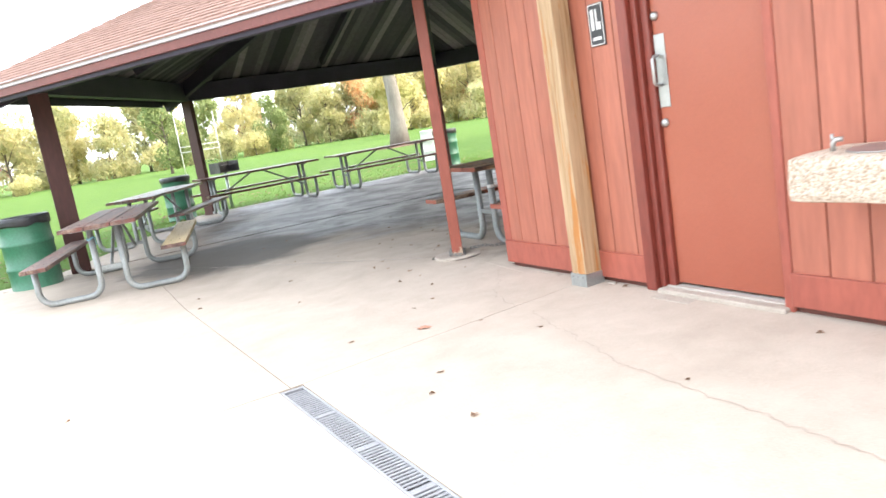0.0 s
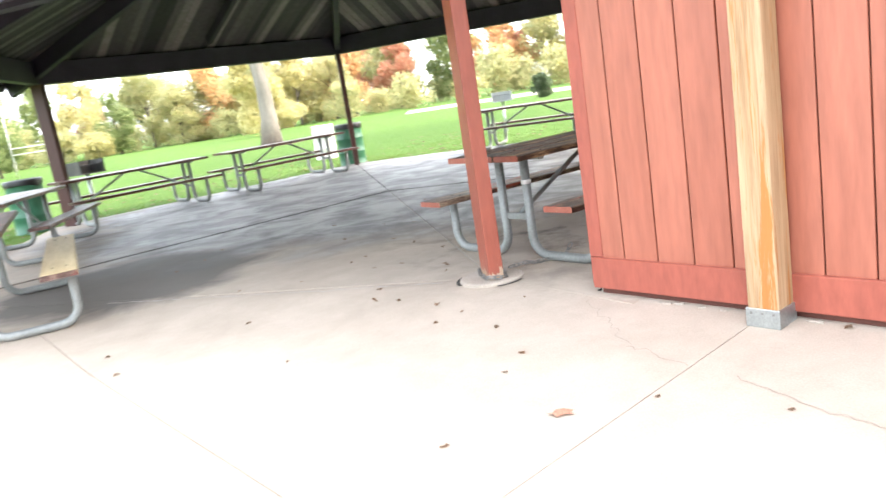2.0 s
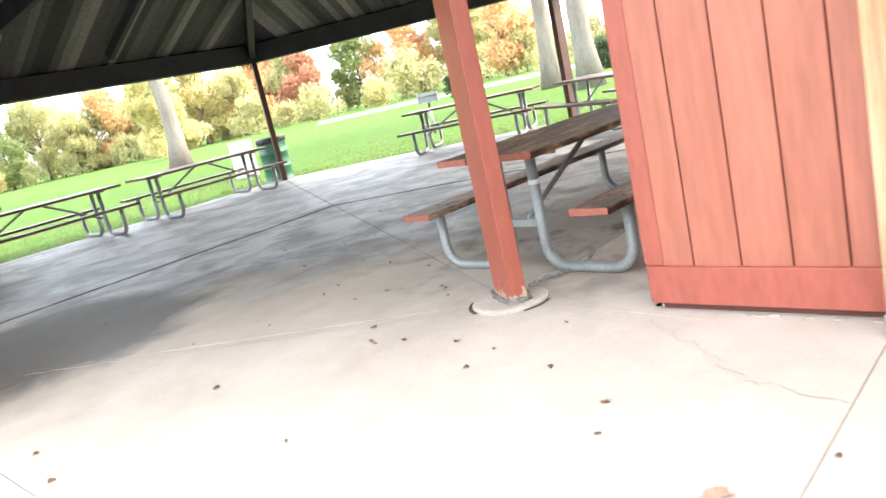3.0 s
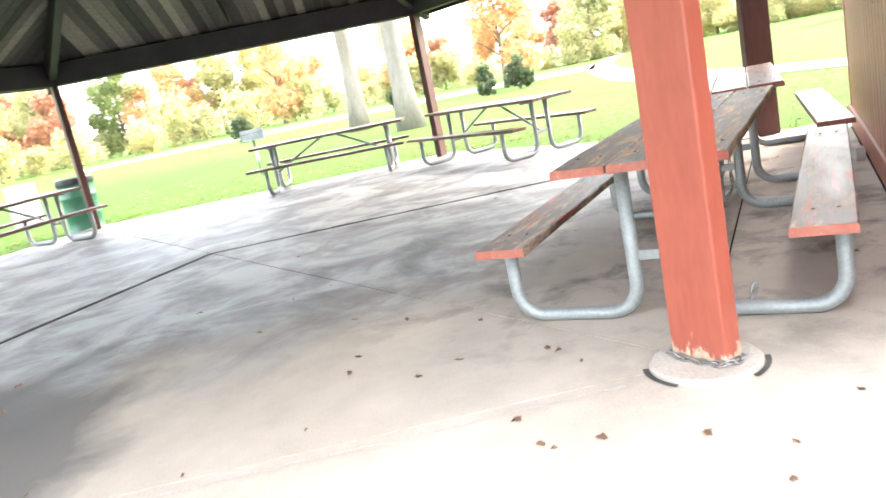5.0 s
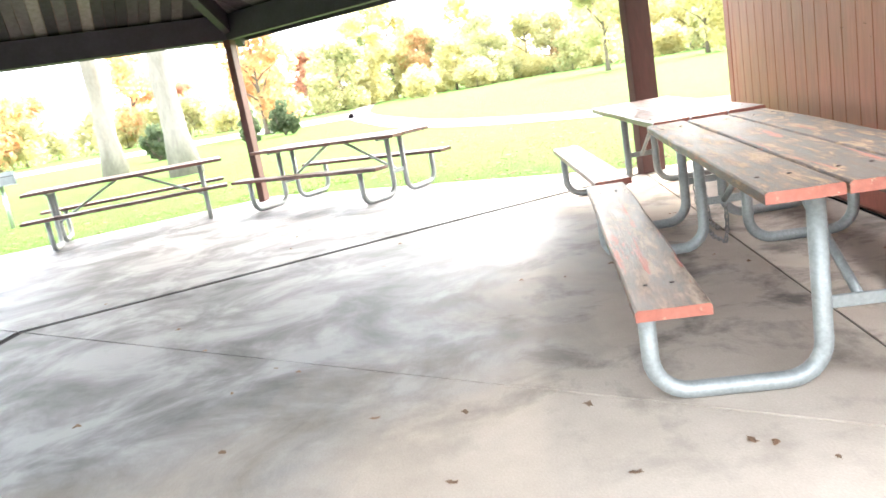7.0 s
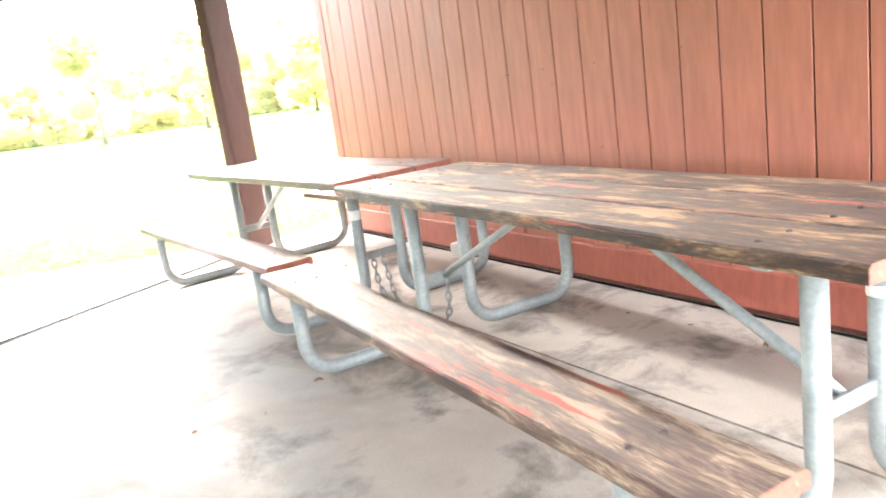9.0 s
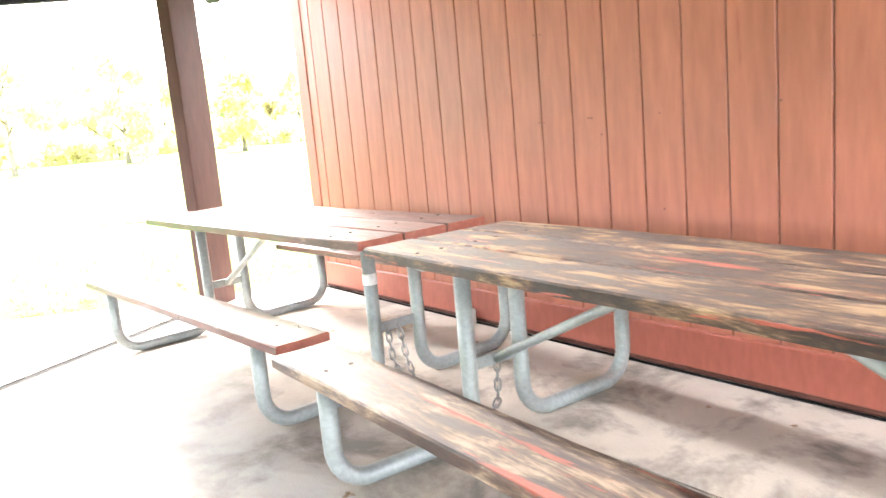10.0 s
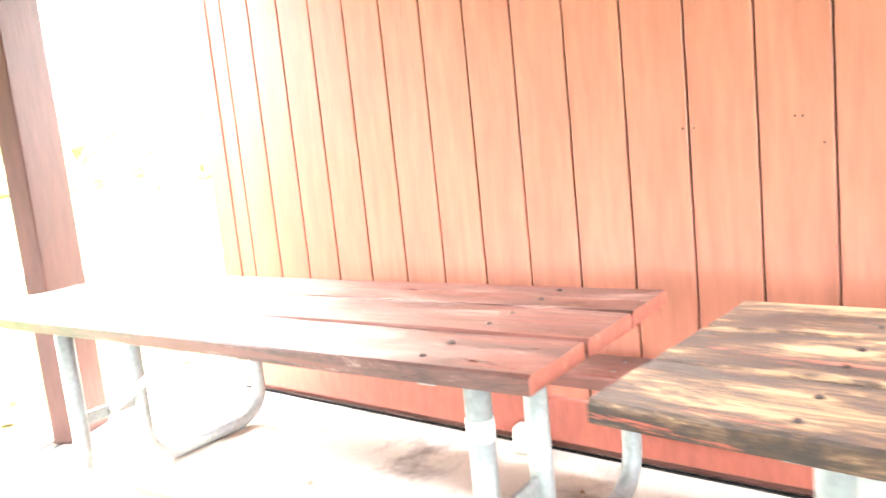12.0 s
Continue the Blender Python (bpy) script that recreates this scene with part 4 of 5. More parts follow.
def picnic_table(m, top_mat, bench_mats, label, rough=0.0, x0=-1.22, x1=1.22, frames=0.935, seed=0, braces=(-1, 1), end=None):
    """Plank top and two plank benches on bent galvanised pipe frames; long side along local x."""
    t = empty("picnic_table", m, label, "picnic table", "picnic tables")
    for i in range(3):
        y0 = -0.350 + i * 0.2365
        plank("plank", y0, y0 + 0.2265, TH, top_mat[i] if isinstance(top_mat, (list, tuple)) else top_mat, t, x0, x1, seed=seed + i, rough=rough, end=end)
    for s, bmtl in ((1, bench_mats[0]), (-1, bench_mats[1])):
        yc = s * 0.639
        plank("seat", yc - 0.116, yc + 0.116, BH, bmtl, t, x0, x1, seed=seed + 7 + s, rough=rough * 0.6, end=end)
    r, pr = 0.13, 0.031
    for ex in (-1, 1):
        x = ex * frames
        for s in (1, -1):
            yi, yo = s * 0.125, s * 0.70
            pts = [(x, yi, TH - 0.06), (x, yi, pr + r)]
            pts += arc((x, yi + s * r, pr + r), (0, -s, 0), (0, 0, -1), r, 0, 90)[1:]
            pts += arc((x, yo - s * r, pr + r), (0, 0, -1), (0, s, 0), r, 0, 90)
            pts += [(x, yo, BH - 0.045)]
            bm = bmesh.new()
            tube(bm, pts, pr, 14)
            part("leg", bm, M_pipe, t, smooth=True)
            part("seat_bracket", one_box((x - 0.02, s * 0.645 - 0.10, BH - 0.046), (x + 0.02, s * 0.645 + 0.10, BH - 0.039)), M_pipe, t)
        part("top_bracket", one_box((x - 0.022, -0.30, TH - 0.062), (x + 0.022, 0.30, TH - 0.0395)), M_pipe, t)
        part("crossbar", one_box((x - 0.008, -0.105, 0.27), (x + 0.008, 0.105, 0.315), 0.003), M_pipe, t)
        if ex not in braces:
            continue
        bm = bmesh.new()
        tube(bm, [(x - ex * 0.01, 0.0, 0.29), (x - ex * 0.09, 0, 0.335), (ex * 0.22, 0, TH - 0.085), (ex * 0.14, 0, TH - 0.052)], 0.017, 10)
        part("brace", bm, M_pipe, t, smooth=True)
    bolt = None
    for bx in (-frames, frames):
        for by in (-0.30, -0.20, -0.05, 0.05, 0.20, 0.30, -0.69, -0.60, 0.60, 0.69):
            z = (TH if abs(by) < 0.5 else BH) - 0.001
            if bolt is None:
                bm = bmesh.new()
                lathe(bm, [(0.008, 0.0), (0.008, 0.0015), (0.005, 0.004)], 10)
                bolt = part("bolt", bm, M_bolt, t, smooth=True)
                bolt.matrix_basis = pose(bx, by, z)
            else:
                again("bolt", bolt, t, pose(bx, by, z))
    return t


red3 = [M_plank_red] * 3
near_t = picnic_table(pose(5.405, 9.472, 0, 0, 0, -2.6), [M_plank_worn, M_plank_worn, M_plank_worn], (M_plank_bench, M_plank_bench), "long picnic table with worn splintered plank top beside the red wall", rough=0.006, x0=-1.225, x1=1.26, frames=0.965, seed=11)
far_t = picnic_table(pose(8.0, 9.41, 0, 0, 0, 3.0), red3, (M_plank_red, M_plank_red), "picnic table with glossy reddish stained planks beside the red wall", x0=-1.16, x1=1.17, frames=0.89, seed=23, braces=(1,))
bm = bmesh.new()
lathe(bm, [(0.0325, 0.0), (0.0335, 0.002), (0.0335, 0.048), (0.0325, 0.05)], 16)
tape = part("tape", bm, M_white, far_t, "pale tape wrapped round the leg", smooth=True)
tape.matrix_basis = pose(-0.89, 0.125, 0.50)
bm = bmesh.new()
lathe(bm, [(0.0325, 0.0), (0.0335, 0.002), (0.0335, 0.026), (0.0325, 0.028)], 16)
tape = part("tape", bm, M_white, near_t, "pale tape wrapped round the leg", smooth=True)
tape.matrix_basis = pose(-0.965, -0.125, 0.52)
picnic_table(pose(11.48, 15.68, 0, 0, 0, -67), red3, (M_plank_red, M_plank_red), "dark stained picnic table at the lawn's edge", seed=31, end=M_plank_red)
picnic_table(pose(11.37, 12.80, 0, 0, 0, 60), red3, (M_plank_red, M_plank_red), "dark stained picnic table at the lawn's edge", seed=37, end=M_plank_red)
picnic_table(pose(4.95, 18.8, 0, 0, 0, 2), red3, (M_plank_red, M_plank_red), "dark stained picnic table at the lawn's edge", seed=41, end=M_plank_red)
picnic_table(pose(7.75, 18.75, 0, 0, 0, 1), red3, (M_plank_red, M_plank_red), "dark stained picnic table at the lawn's edge", seed=47, end=M_plank_red)
front_t = picnic_table(pose(1.59, 12.62, 0, 0, 0, 76), [M_plank_mid] * 3, (M_plank_mid, M_plank_new), "brown picnic table with one new yellow seat plank", seed=53, end=M_plank_mid)
bm = bmesh.new()
tube(bm, [(0.034 * math.cos(a), 0.034 * math.sin(a), 0.012 * math.sin(2 * a)) for a in (2 * math.pi * i / 14 for i in range(14))], 0.010, 6, closed=True)
tube(bm, [(0.03, -0.01, 0.0), (0.06, -0.02, -0.03), (0.055, -0.03, -0.075)], [0.012, 0.010, 0.004], 6)
tie = part("tie", bm, M_ribbon, front_t, "pale blue plastic tie knotted round the leg", smooth=True)
tie.matrix_basis = pose(-0.935, 0.125, 0.60)
picnic_table(pose(2.67, 16.5, 0, 0, 0, 61), red3, (M_plank_red, M_plank_red), "dark brown picnic table under the shelter roof", seed=59, end=M_plank_red)

# ---------------- chains ----------------
bm = bmesh.new()
k = 10
tube(bm, [(0.020 * math.cos(a) + (0.008 if math.cos(a) > 0 else -0.008), 0.012 * math.sin(a), 0) for a in (2 * math.pi * i / k for i in range(k))], 0.0042, 6, closed=True)
LINK = bpy.data.meshes.new("link")
bm.to_mesh(LINK)
bm.free()
LINK.materials.append(M_chain)


def chain(pts, label):
    """Links laid one after another along points."""
    pts = [Vector(p) for p in pts]
    th = empty("chain", Matrix.Translation(pts[0]), label, "chain")
    step, carry, n = 0.040, 0.0, 0
    for a, b2 in zip(pts, pts[1:]):
        ln = (b2 - a).length
        q = (b2 - a).to_track_quat("X", "Z")
        while carry < ln:
            ob = new("link", LINK)
            ob.parent = th
            ob.matrix_basis = Matrix.Translation(a + (b2 - a) * (carry / ln) - pts[0]) @ q.to_matrix().to_4x4() @ pose(0, 0, 0, 40 if n % 2 else -50)
            carry += step
            n += 1
        carry -= ln
    return th


dx, dy = 3.945, 9.315
ring = []
for a in (2 * math.pi * i / 32 for i in range(33)):
    u, v = 0.135 * math.copysign(abs(math.cos(a)) ** 0.5, math.cos(a)), 0.066 * math.copysign(abs(math.sin(a)) ** 0.5, math.sin(a))
    ring.append((dx + u * 0.5 - v * 0.866, dy + u * 0.866 + v * 0.5, 0.036 + 0.006 * math.sin(3 * a)))
chain(ring, "steel chain looped round the red post's foot")
chain([(dx + 0.13, dy - 0.05, 0.05), (dx + 0.25, dy - 0.06, 0.044), (dx + 0.36, dy - 0.04, 0.016), (dx + 0.48, dy - 0.08, 0.014), (dx + 0.57, dy - 0.13, 0.03), (dx + 0.60, dy - 0.15, 0.08)], "steel chain tying the table frame to the post")
chain([(7.11, 9.42, 0.28), (7.09, 9.42, 0.15), (7.03, 9.41, 0.03), (6.93, 9.42, 0.012), (6.62, 9.44, 0.012), (6.44, 9.42, 0.02), (6.38, 9.42, 0.12), (6.37, 9.42, 0.28)], "rusty chain hanging between two table frames")
chain([(7.11, 9.36, 0.28), (7.06, 9.36, 0.12), (6.98, 9.37, 0.016), (6.80, 9.36, 0.012)], "slack chain end hanging to the floor")

# pale block at the wall's foot
bm = bmesh.new()
box(bm, (-0.05, -0.035, 0.0), (0.05, 0.035, 0.10), 0.015, segs=2)
for v in bm.verts:
    v.co += 0.006 * noise.noise_vector(v.co * 20)
pb = tagged(part("concrete_block", bm, M_patch), "small pale concrete block at the wall's foot", "block")
pb.matrix_basis = pose(7.62, BACK_Y + 0.075, 0, 0, 0, 8)

# ---------------- drums ----------------


def drum(m, mat, label, bag=True):
    d = empty("trash_drum", m, label, "trash drum", "trash drums")
    bm = bmesh.new()
    pr = [(0.275, 0.0), (0.29, 0.006), (0.29, 0.02), (0.282, 0.03)]
    for z in (0.29, 0.58):
        pr += [(0.282, z - 0.03), (0.294, z - 0.012), (0.294, z + 0.012), (0.282, z + 0.03)]
    pr += [(0.282, 0.84), (0.293, 0.855), (0.293, 0.875), (0.28, 0.88), (0.268, 0.87), (0.266, 0.55)]
    lathe(bm, pr, 40)
    part("barrel", bm, mat, d, smooth=True)
    if bag:
        bm = bmesh.new()
        lathe(bm, [(0.296, 0.79), (0.30, 0.805), (0.301, 0.86), (0.297, 0.889), (0.28, 0.90), (0.263, 0.885), (0.25, 0.62)], 48)
        for v in bm.verts:
            v.co += Vector((v.co.x, v.co.y, 0)).normalized() * 0.006 * noise.noise((math.atan2(v.co.y, v.co.x) * 6, v.co.z * 3, m.translation.x)) + Vector((0, 0, 0.035 * noise.noise((math.atan2(v.co.y, v.co.x) * 2, 4, m.translation.x)) if v.co.z < 0.81 and v.co.xy.length > 0.28 else 0))
        part("liner", bm, M_bag, d, "black plastic bag liner", smooth=True)
    return d


drum(pose(0.69, 13.88, -0.045), M_drum, "green ribbed steel trash drum with black bag liner")
drum(pose(3.55, 19.95, -0.045), M_drum, "green ribbed steel trash drum with black bag liner")
drum(pose(9.95, 19.75, -0.045), M_drum, "green ribbed steel trash drum beside the post")
drum(pose(11.4, 23.15, -0.045), M_white, "white painted drum standing on the lawn", bag=False)

# ---------------- grills ----------------


def grill(m, mat, label):
    g = empty("pedestal_grill", m, label, "grill", "park grills")
    bm = bmesh.new()
    tube(bm, [(0, 0, -0.1), (0, 0, 0.78)], 0.035, 12)
    part("pedestal", bm, M_galv, g, smooth=True)
    bm = bmesh.new()
    for lo, hi in (((-0.25, -0.2, 0.78), (0.25, 0.2, 0.79)), ((-0.25, -0.2, 0.79), (-0.24, 0.2, 1.02)), ((0.24, -0.2, 0.79), (0.25, 0.2, 1.02)), ((-0.24, 0.19, 0.79), (0.24, 0.2, 1.02))):
        box(bm, lo, hi)
    part("firebox", bm, mat, g)
    bar = None
    for i in range(12):
        mm = pose(-0.22 + i * 0.04, 0, 0.94)
        if bar is None:
            bar = part("grate_bar", one_box((-0.005, -0.19, -0.005), (0.005, 0.188, 0.005)), M_iron, g)
            bar.matrix_basis = mm
        else:
            again("grate_bar", bar, g, mm)
    return g


grill(pose(4.75, 20.6, -0.045, 0, 0, 20), M_iron, "rusty dark pedestal grill on the lawn")
grill(pose(14.9, 19.9, -0.045, 0, 0, -50), M_galv, "pale grey pedestal grill on the lawn")

# goal frame on the far field
go = empty("goal_posts", pose(12.5, 59.4, -0.045, 0, 0, -12) @ Matrix.Scale(0.78, 4), "white steel football goal posts on the field", "goal")
for pts in ([(-1.7, 0, 0), (-1.7, 0, 5.2)], [(1.7, 0, 0), (1.7, 0, 5.2)], [(-1.7, 0, 1.9), (1.7, 0, 1.9)], [(-1.7, 0, 2.4), (1.7, 0, 2.4)], [(1.7, 0, 1.9), (1.7, 1.5, 0)], [(-1.7, 0, 1.9), (-1.7, 1.5, 0)]):
    bm = bmesh.new()
    tube(bm, pts, 0.038, 8)
    part("bar", bm, M_white, go, smooth=True)

# pale road beyond the near trees
bm = bmesh.new()
prev = None
for i in range(25):
    a = radians(12 + 38 * i / 24)
    cur = [bm.verts.new((1.3 + d * math.cos(a), 10 + d * math.sin(a), -0.03)) for d in (50 + 6 * i / 24, 66 + 2 * i / 24)]
    if prev:
        bm.faces.new((prev[0], prev[1], cur[1], cur[0]))
    prev = cur
bmesh.ops.recalc_face_normals(bm, faces=bm.faces[:])
tagged(part("road", bm, M_patch), "pale concrete road beyond the lawn trees", "road", kind="structure")

# ---------------- trees ----------------


def crown_mesh(name, rng, height, spread, base, mat, leaves, size, blobs=14):
    """Leaf clumps scattered through uneven lobes, with gaps between them."""
    vs, fs = [], []
    lobes = []
    for i in range(blobs):
        a, h = rng.random() * 2 * math.pi, rng.random()
        w = spread * (0.25 + 0.75 * math.sin(math.pi * min(0.95, 0.25 + 0.7 * h))) * (0.35 + 0.65 * rng.random())
        lobes.append((Vector((w * math.cos(a) * 0.75, w * math.sin(a) * 0.75, base + (height - base) * (0.08 + 0.86 * h))), spread * (0.24 + 0.22 * rng.random())))
    for i in range(leaves):
        c, r = lobes[rng.randrange(blobs)]
        d = Vector((rng.gauss(0, 1), rng.gauss(0, 1), rng.gauss(0, 0.8))).normalized()
        p = c + d * r * (0.45 + 0.6 * rng.random() ** 0.6)
        q = Euler((rng.random() * 6.3, rng.random() * 6.3, rng.random() * 6.3)).to_matrix()
        s = size * (0.5 + 0.9 * rng.random())
        b = len(vs)
        for u, v in ((-1, -0.35), (-0.2, -0.7), (0.9, -0.4), (1.0, 0.3), (0.1, 0.75), (-0.8, 0.5)):
            vs.append(tuple(p + q @ Vector((u * s * (0.7 + 0.5 * rng.random()), v * s * (0.7 + 0.5 * rng.random()), 0.15 * s * rng.random()))))
        fs.append((b, b + 1, b + 2, b + 3, b + 4, b + 5))
    me = bpy.data.meshes.new(name)
    me.from_pydata(vs, [], fs)
    me.materials.append(mat)
    return me


def tree(m, rng, height, spread, trunk_r, mat, leaves, size, label, bark=None, base=None, lean=0.0, limbs=7):
    t = empty("tree", m, label, "tree", "park trees")
    base = height * 0.28 if base is None else base
    bm = bmesh.new()
    trunk = [(lean * z * z / height + 0.15 * trunk_r * math.sin(z), 0.1 * trunk_r * math.cos(z * 1.3), z) for z in (height * 0.78 * i / 9 for i in range(10))]
    tube(bm, trunk, [trunk_r * (1.35 if i == 0 else 1.0) * (1 - 0.085 * i) for i in range(10)], 12)
    for i in range(limbs):
        a = 2.4 * i + rng.random()
        s = 3 + i * 5 // max(limbs, 1)
        p0 = Vector(trunk[min(s, 8)])
        ln = spread * (0.55 + 0.4 * rng.random())
        rise = height * (0.16 + 0.12 * rng.random())
        pts = [p0 + Vector((math.cos(a) * ln * f, math.sin(a) * ln * f, rise * f ** 0.8 + 0.2 * rng.random())) for f in (0, 0.25, 0.5, 0.75, 1.0)]
        tube(bm, pts, [trunk_r * w for w in (0.45, 0.34, 0.24, 0.14, 0.05)], 7)
    part("trunk", bm, bark or M_bark, t, smooth=True)
    cr = new("crown", crown_mesh("crown", rng, height, spread, base, mat, leaves, size))
    cr.parent = t
    return t


rng = random.Random(5)
# large trees near the shelter
tree(pose(18.0, 38.5, -0.045), rng, 15, 6.0, 0.42, L_red, 900, 0.17, "tall tree with russet leaves and a thick pale trunk", M_bark_pale, base=6.0, limbs=9)
tree(pose(22.0, 19.6, -0.045, 0, 0, 200), rng, 14, 5.5, 0.36, L_org, 1500, 0.15, "tall thinning tree with orange leaves and pale trunk", M_bark_pale, base=5.5, lean=0.10, limbs=9)
tree(pose(26.5, 24.0, -0.045, 0, 0, 60), rng, 15, 5.5, 0.36, L_org, 1500, 0.15, "tall thinning tree with orange leaves and pale trunk", M_bark_pale, base=5.5, lean=0.06, limbs=9)
for x, y, r in ((18.0, 38.5, 1.6),):
    bm = bmesh.new()
    lathe(bm, [(r, -0.05), (r * 0.9, 0.03), (r * 0.5, 0.09), (0.3, 0.12)], 28)
    b_ = tagged(part("mulch_bed", bm, M_mulch), "ring of brown mulch and leaves round a trunk", "mulch", kind="stuff")
    b_.matrix_basis = pose(x, y, -0.04)
kinds = []
for i, (mat, hgt, spr, base, lab) in enumerate(((L_yel, 11, 4.2, 0.6, "yellow autumn tree in the far treeline"), (L_mix, 12, 4.6, 0.8, "yellow-green autumn tree in the far treeline"), (L_org, 10, 4.0, 0.8, "orange autumn tree in the far treeline"), (L_grn, 12, 4.0, 0.5, "green tree in the far treeline"), (L_red, 9, 3.6, 0.8, "russet autumn tree in the far treeline"), (L_yel, 8, 3.8, 0.3, "small yellow autumn tree in the far treeline"), (L_mix, 9, 4.6, 0.3, "broad turning tree in the far treeline"), (L_mix, 4, 3.2, 0.1, "low scrub at the foot of the treeline"), (L_yel, 3.4, 2.8, 0.1, "low yellow scrub at the foot of the treeline"))):
    kinds.append(tree(pose(60 * math.cos(radians(20 + 9 * i)) + 30, 75 + 3 * i, -0.045), rng, hgt, spr, 0.2 if hgt > 5 else 0.07, mat, 5200 if hgt > 5 else 2600, 0.19 if hgt > 5 else 0.16, lab, base=base))
for i in range(230):
    az = radians(-62 + 182 * (i + 0.7 * rng.random()) / 230)
    deg = math.degrees(az)
    scrub = i % 3 == 0
    d = (74 if scrub else 82) + 26 * rng.random()
    if -32 < deg < 12:
        d += 12
    if 78 < deg < 88 and not scrub and rng.random() < 0.6:
        continue
    if 14 < deg < 54 and not scrub and i % 4 != 1:
        continue
    src = kinds[rng.choice((7, 8)) if scrub else rng.choice((0, 0, 0, 1, 1, 1, 2, 3, 5, 5, 6, 6) if rng.random() < 0.93 else (4, 2))]
    if 14 < deg < 56 and not scrub:
        src = kinds[rng.choice((2, 2, 2, 4, 4, 6))]
    s = 0.7 + 0.5 * rng.random()
    if deg > 86:
        s *= 0.7
    elif deg > 58:
        s *= 0.85
    o = copy_thing(src, pose(5 + d * math.cos(az), 10 + d * math.sin(az), -0.045, 0, 0, rng.random() * 360))
    o.scale = (s, s, s * (0.85 + 0.3 * rng.random()))
# single trees and clipped bushes standing out on the lawn
for az, d, k, s in ((19.8, 48, 2, 0.72), (62, 62, 0, 0.7), (80.6, 60, 3, 0.55), (-6, 60, 1, 0.8), (-13, 64, 0, 0.8), (-27, 60, 0, 0.85), (-33, 66, 1, 0.9), (-21, 70, 5, 0.9)):
    o = copy_thing(kinds[k], pose(2 + d * math.cos(radians(az)), 9 + d * math.sin(radians(az)), -0.045, 0, 0, rng.random() * 360))
    o.scale = (s, s, s)


def bush(m, size, label):
    b = empty("bush", m, label, "bush", "bushes")
    bm = bmesh.new()
    for i in range(5):
        a = 1.3 * i
        tube(bm, [(0, 0, 0), (0.25 * size * math.cos(a), 0.25 * size * math.sin(a), 0.35 * size), (0.4 * size * math.cos(a), 0.4 * size * math.sin(a), 0.8 * size)], [0.04, 0.03, 0.015], 6)
    part("stems", bm, M_bark, b)
    cr = new("foliage", crown_mesh("foliage", rng, size * 1.2, size * 0.62, 0.05, L_bush, 1400, 0.09, blobs=16))
    cr.parent = b


for az, d, s in ((27.0, 38, 1.25), (20.6, 40, 1.2), (18.2, 41, 1.35), (38.8, 46, 1.4)):
    bush(pose(1.1 + d * math.cos(radians(az)), 9.2 + d * math.sin(radians(az)), -0.045), s, "rounded dark green bush on the lawn")

# ---------------- fallen leaves ----------------


def leaf_mesh(name, r, seed, mat=M_deadleaf):
    rg = random.Random(seed)
    bm = bmesh.new()
    c = bm.verts.new((0, 0, 0.012 * rg.random() + 0.004))
    rim = []
    n = 10
    for i in range(n):
        a = 2 * math.pi * i / n
        q = r * (1.0 if i % 2 else 0.62) * (0.75 + 0.4 * rg.random())
        rim.append(bm.verts.new((q * math.cos(a), 0.62 * q * math.sin(a), 0.001 + 0.014 * rg.random() * (1 if r > 0.03 else 0.5))))
    for i in range(n):
        bm.faces.new((c, rim[i], rim[(i + 1) % n]))
    me = bpy.data.meshes.new(name)
    bm.to_mesh(me)
    bm.free()
    me.materials.append(mat)
    return me


leaves = [leaf_mesh("fallen_leaf", 0.015 + 0.004 * i, i) for i in range(5)]
big = leaf_mesh("fallen_leaf", 0.062, 9, M_bigleaf)
spots = [(2.715, 7.715, 1), (3.36, 10.74, 0), (3.84, 10.48, 0), (4.01, 10.36, 0), (4.09, 9.93, 0), (4.12, 9.99, 0), (4.5, 10.45, 0), (3.47, 9.91, 0), (3.33, 9.78, 0), (3.31, 9.73, 0), (3.38, 9.59, 0), (3.72, 8.83, 0),
         (3.21, 9.03, 0), (3.43, 9.27, 0), (3.4, 9.02, 0), (3.77, 13.02, 0), (3.01, 11.05, 0), (5.23, 11.74, 0), (7.26, 13.84, 0), (2.82, 11.67, 0), (4.61, 11.26, 0), (3.97, 9.8, 0), (4.9, 12.68, 0), (4.07, 10.92, 0),
         (3.89, 10.86, 0), (8.39, 12.68, 0), (8.95, 12.78, 0), (2.47, 9.38, 0), (1.86, 10.27, 0), (3.0, 7.48, 0), (3.3, 8.64, 0), (5.32, 11.88, 0)]
rl = random.Random(3)
spots += [(3.1, 12.5, 0), (2.9, 8.19, 0), (3.1, 8.27, 0), (2.7, 10.29, 0), (6.36, 10.11, 0), (5.9, 8.77, 0), (5.21, 8.74, 0), (3.12, 7.03, 0), (2.4, 6.94, 0), (3.88, 7.14, 0), (1.93, 10.66, 0), (2.31, 7.93, 0), (2.23, 6.73, 0), (2.23, 6.34, 0), (3.02, 5.85, 0), (3.74, 5.72, 0), (0.69, 8.17, 0)]
spots += [(3.4 + 4.5 * rl.random(), 10.2 + 3.0 * rl.random(), 0) for i in range(10)] + [(4.2 + 4.6 * rl.random(), 8.7 + 0.9 * rl.random(), 0) for i in range(8)]
for x, y, k in spots:
    ob = new("fallen_leaf", big if k else rl.choice(leaves))
    ob.matrix_basis = pose(x, y, walk_z(x, y) + 0.001, 0, 0, rl.random() * 360)
    tagged(ob, "curled orange maple leaf on the concrete" if k else "small dry brown leaf on the concrete", "leaf", "fallen leaves")
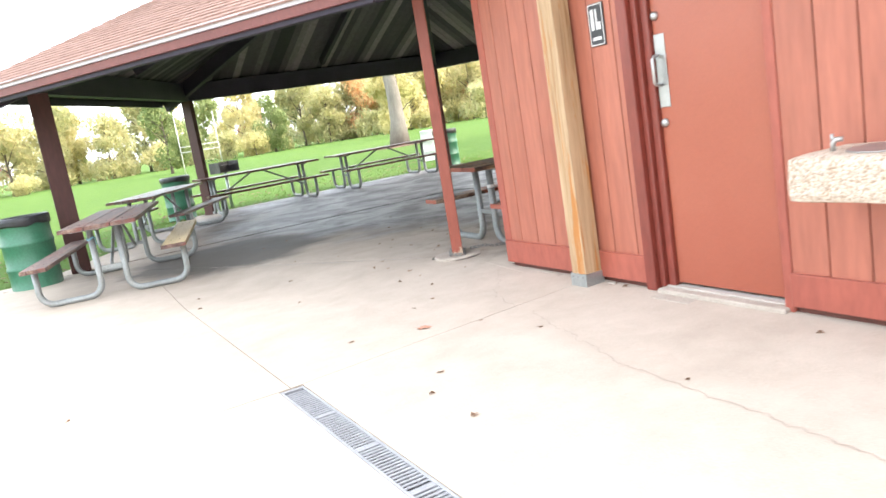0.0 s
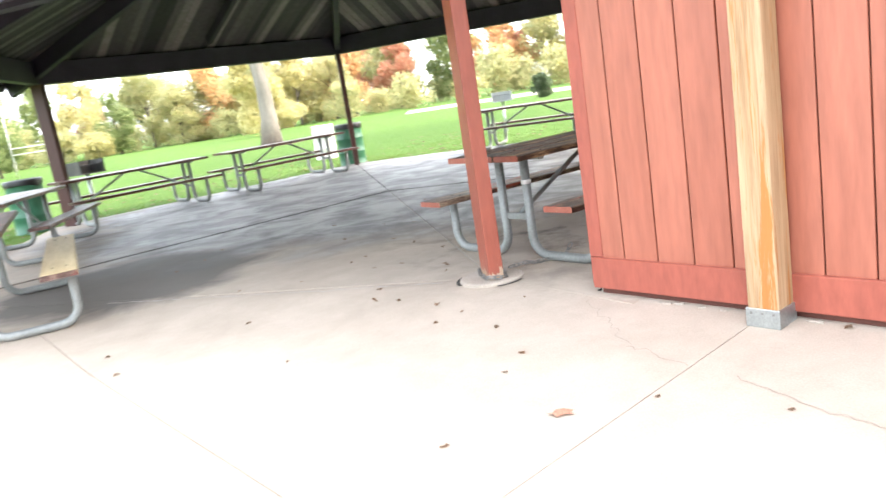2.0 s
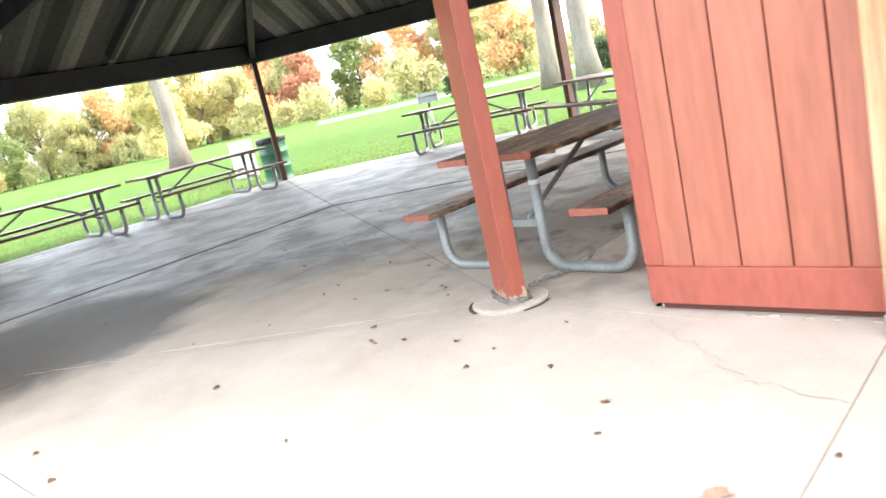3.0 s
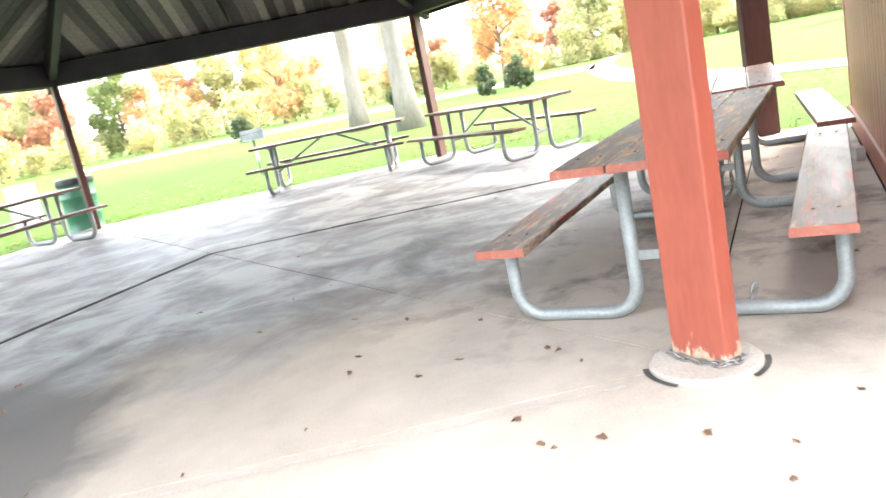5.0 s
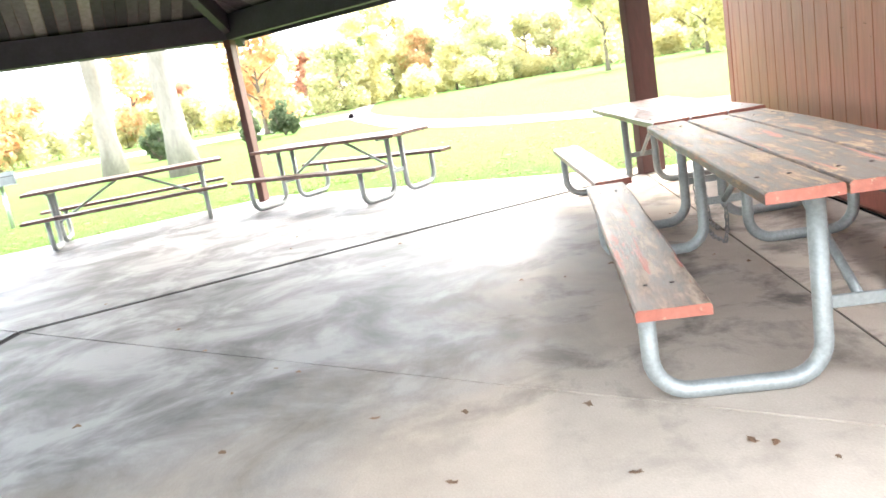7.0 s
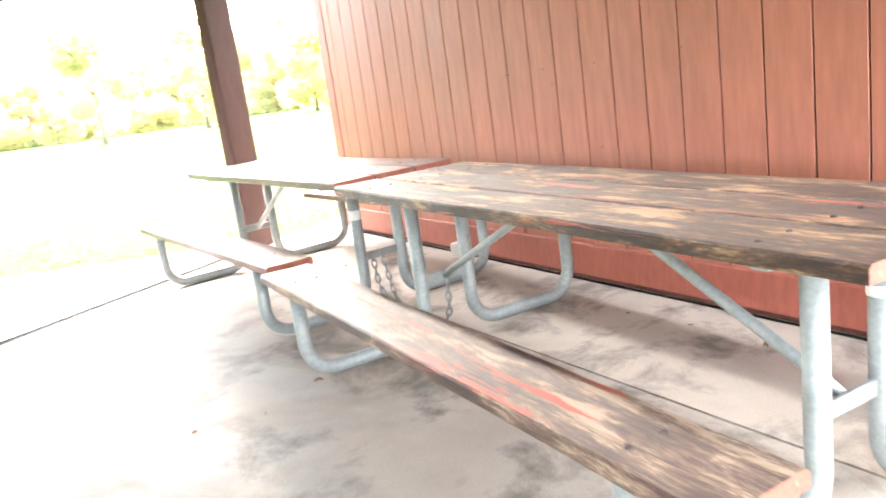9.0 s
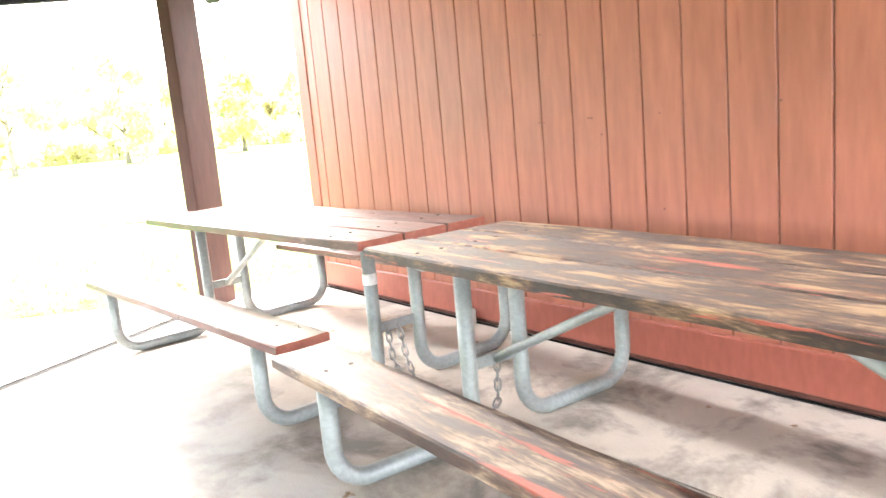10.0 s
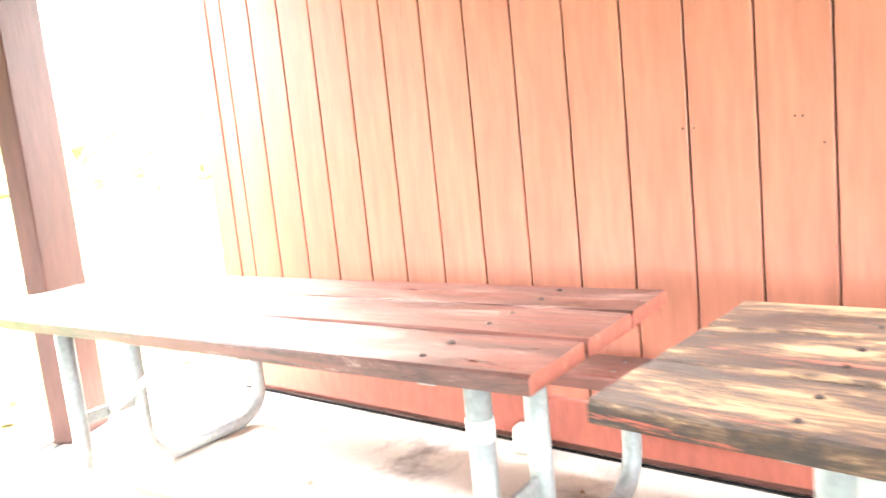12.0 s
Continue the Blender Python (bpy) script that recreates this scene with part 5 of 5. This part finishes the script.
# leaves and short blades along the lawn's edge
vs, fs = [], []
for i in range(15000):
    k = rl.choice((5, 0, 1, 2, 0, 1))
    p0, p1 = Vector(hexpt(k, SR)), Vector(hexpt(k + 1, SR))
    nrm = (((p0 + p1) / 2) - Vector((CX, CY))).normalized()
    p = p0.lerp(p1, -0.25 + 1.5 * rl.random()) + nrm * (5.0 * rl.random() ** 2.2 - 0.01)
    if (p - Vector((CX, CY))).length < R * 0.9 or p.y < 8.9 and p.x < 9.4:
        continue
    a, h, w = rl.random() * 6.3, 0.012 + 0.022 * rl.random(), 0.004 + 0.005 * rl.random()
    bx, by = w * math.cos(a), w * math.sin(a)
    b0 = len(vs)
    vs += [(p.x - bx, p.y - by, -0.045), (p.x + bx, p.y + by, -0.045), (p.x + 0.03 * (rl.random() - 0.5), p.y + 0.03 * (rl.random() - 0.5), -0.045 + h)]
    fs.append((b0, b0 + 1, b0 + 2))
me = bpy.data.meshes.new("grass")
me.from_pydata(vs, [], fs)
me.materials.append(leaf_mat("grass_blades", [(0.0, (0.07, 0.13, 0.02)), (0.5, (0.11, 0.17, 0.03)), (1.0, (0.16, 0.19, 0.05))]))
tagged(new("grass", me), "short green grass blades along the slab's edge", "grass", kind="stuff")
vs, fs = [], []
for i in range(900):
    k = rl.choice((5, 0, 1, 2))
    p0, p1 = Vector(hexpt(k, SR)), Vector(hexpt(k + 1, SR))
    nrm = (((p0 + p1) / 2) - Vector((CX, CY))).normalized()
    p = p0.lerp(p1, -0.2 + 1.4 * rl.random()) + nrm * (0.1 + 7.0 * rl.random() ** 1.5)
    if p.y < 8.9 and p.x < 9.6:
        continue
    a, r = rl.random() * 6.3, 0.03 + 0.03 * rl.random()
    b0 = len(vs)
    for j in range(5):
        vs.append((p.x + r * math.cos(a + 1.26 * j), p.y + r * math.sin(a + 1.26 * j), -0.02 + 0.03 * rl.random()))
    fs.append(tuple(range(b0, b0 + 5)))
me = bpy.data.meshes.new("lawn_leaves")
me.from_pydata(vs, [], fs)
me.materials.append(M_deadleaf)
tagged(new("lawn_leaves", me), "scattered brown leaves lying on the lawn", "leaves", kind="stuff")
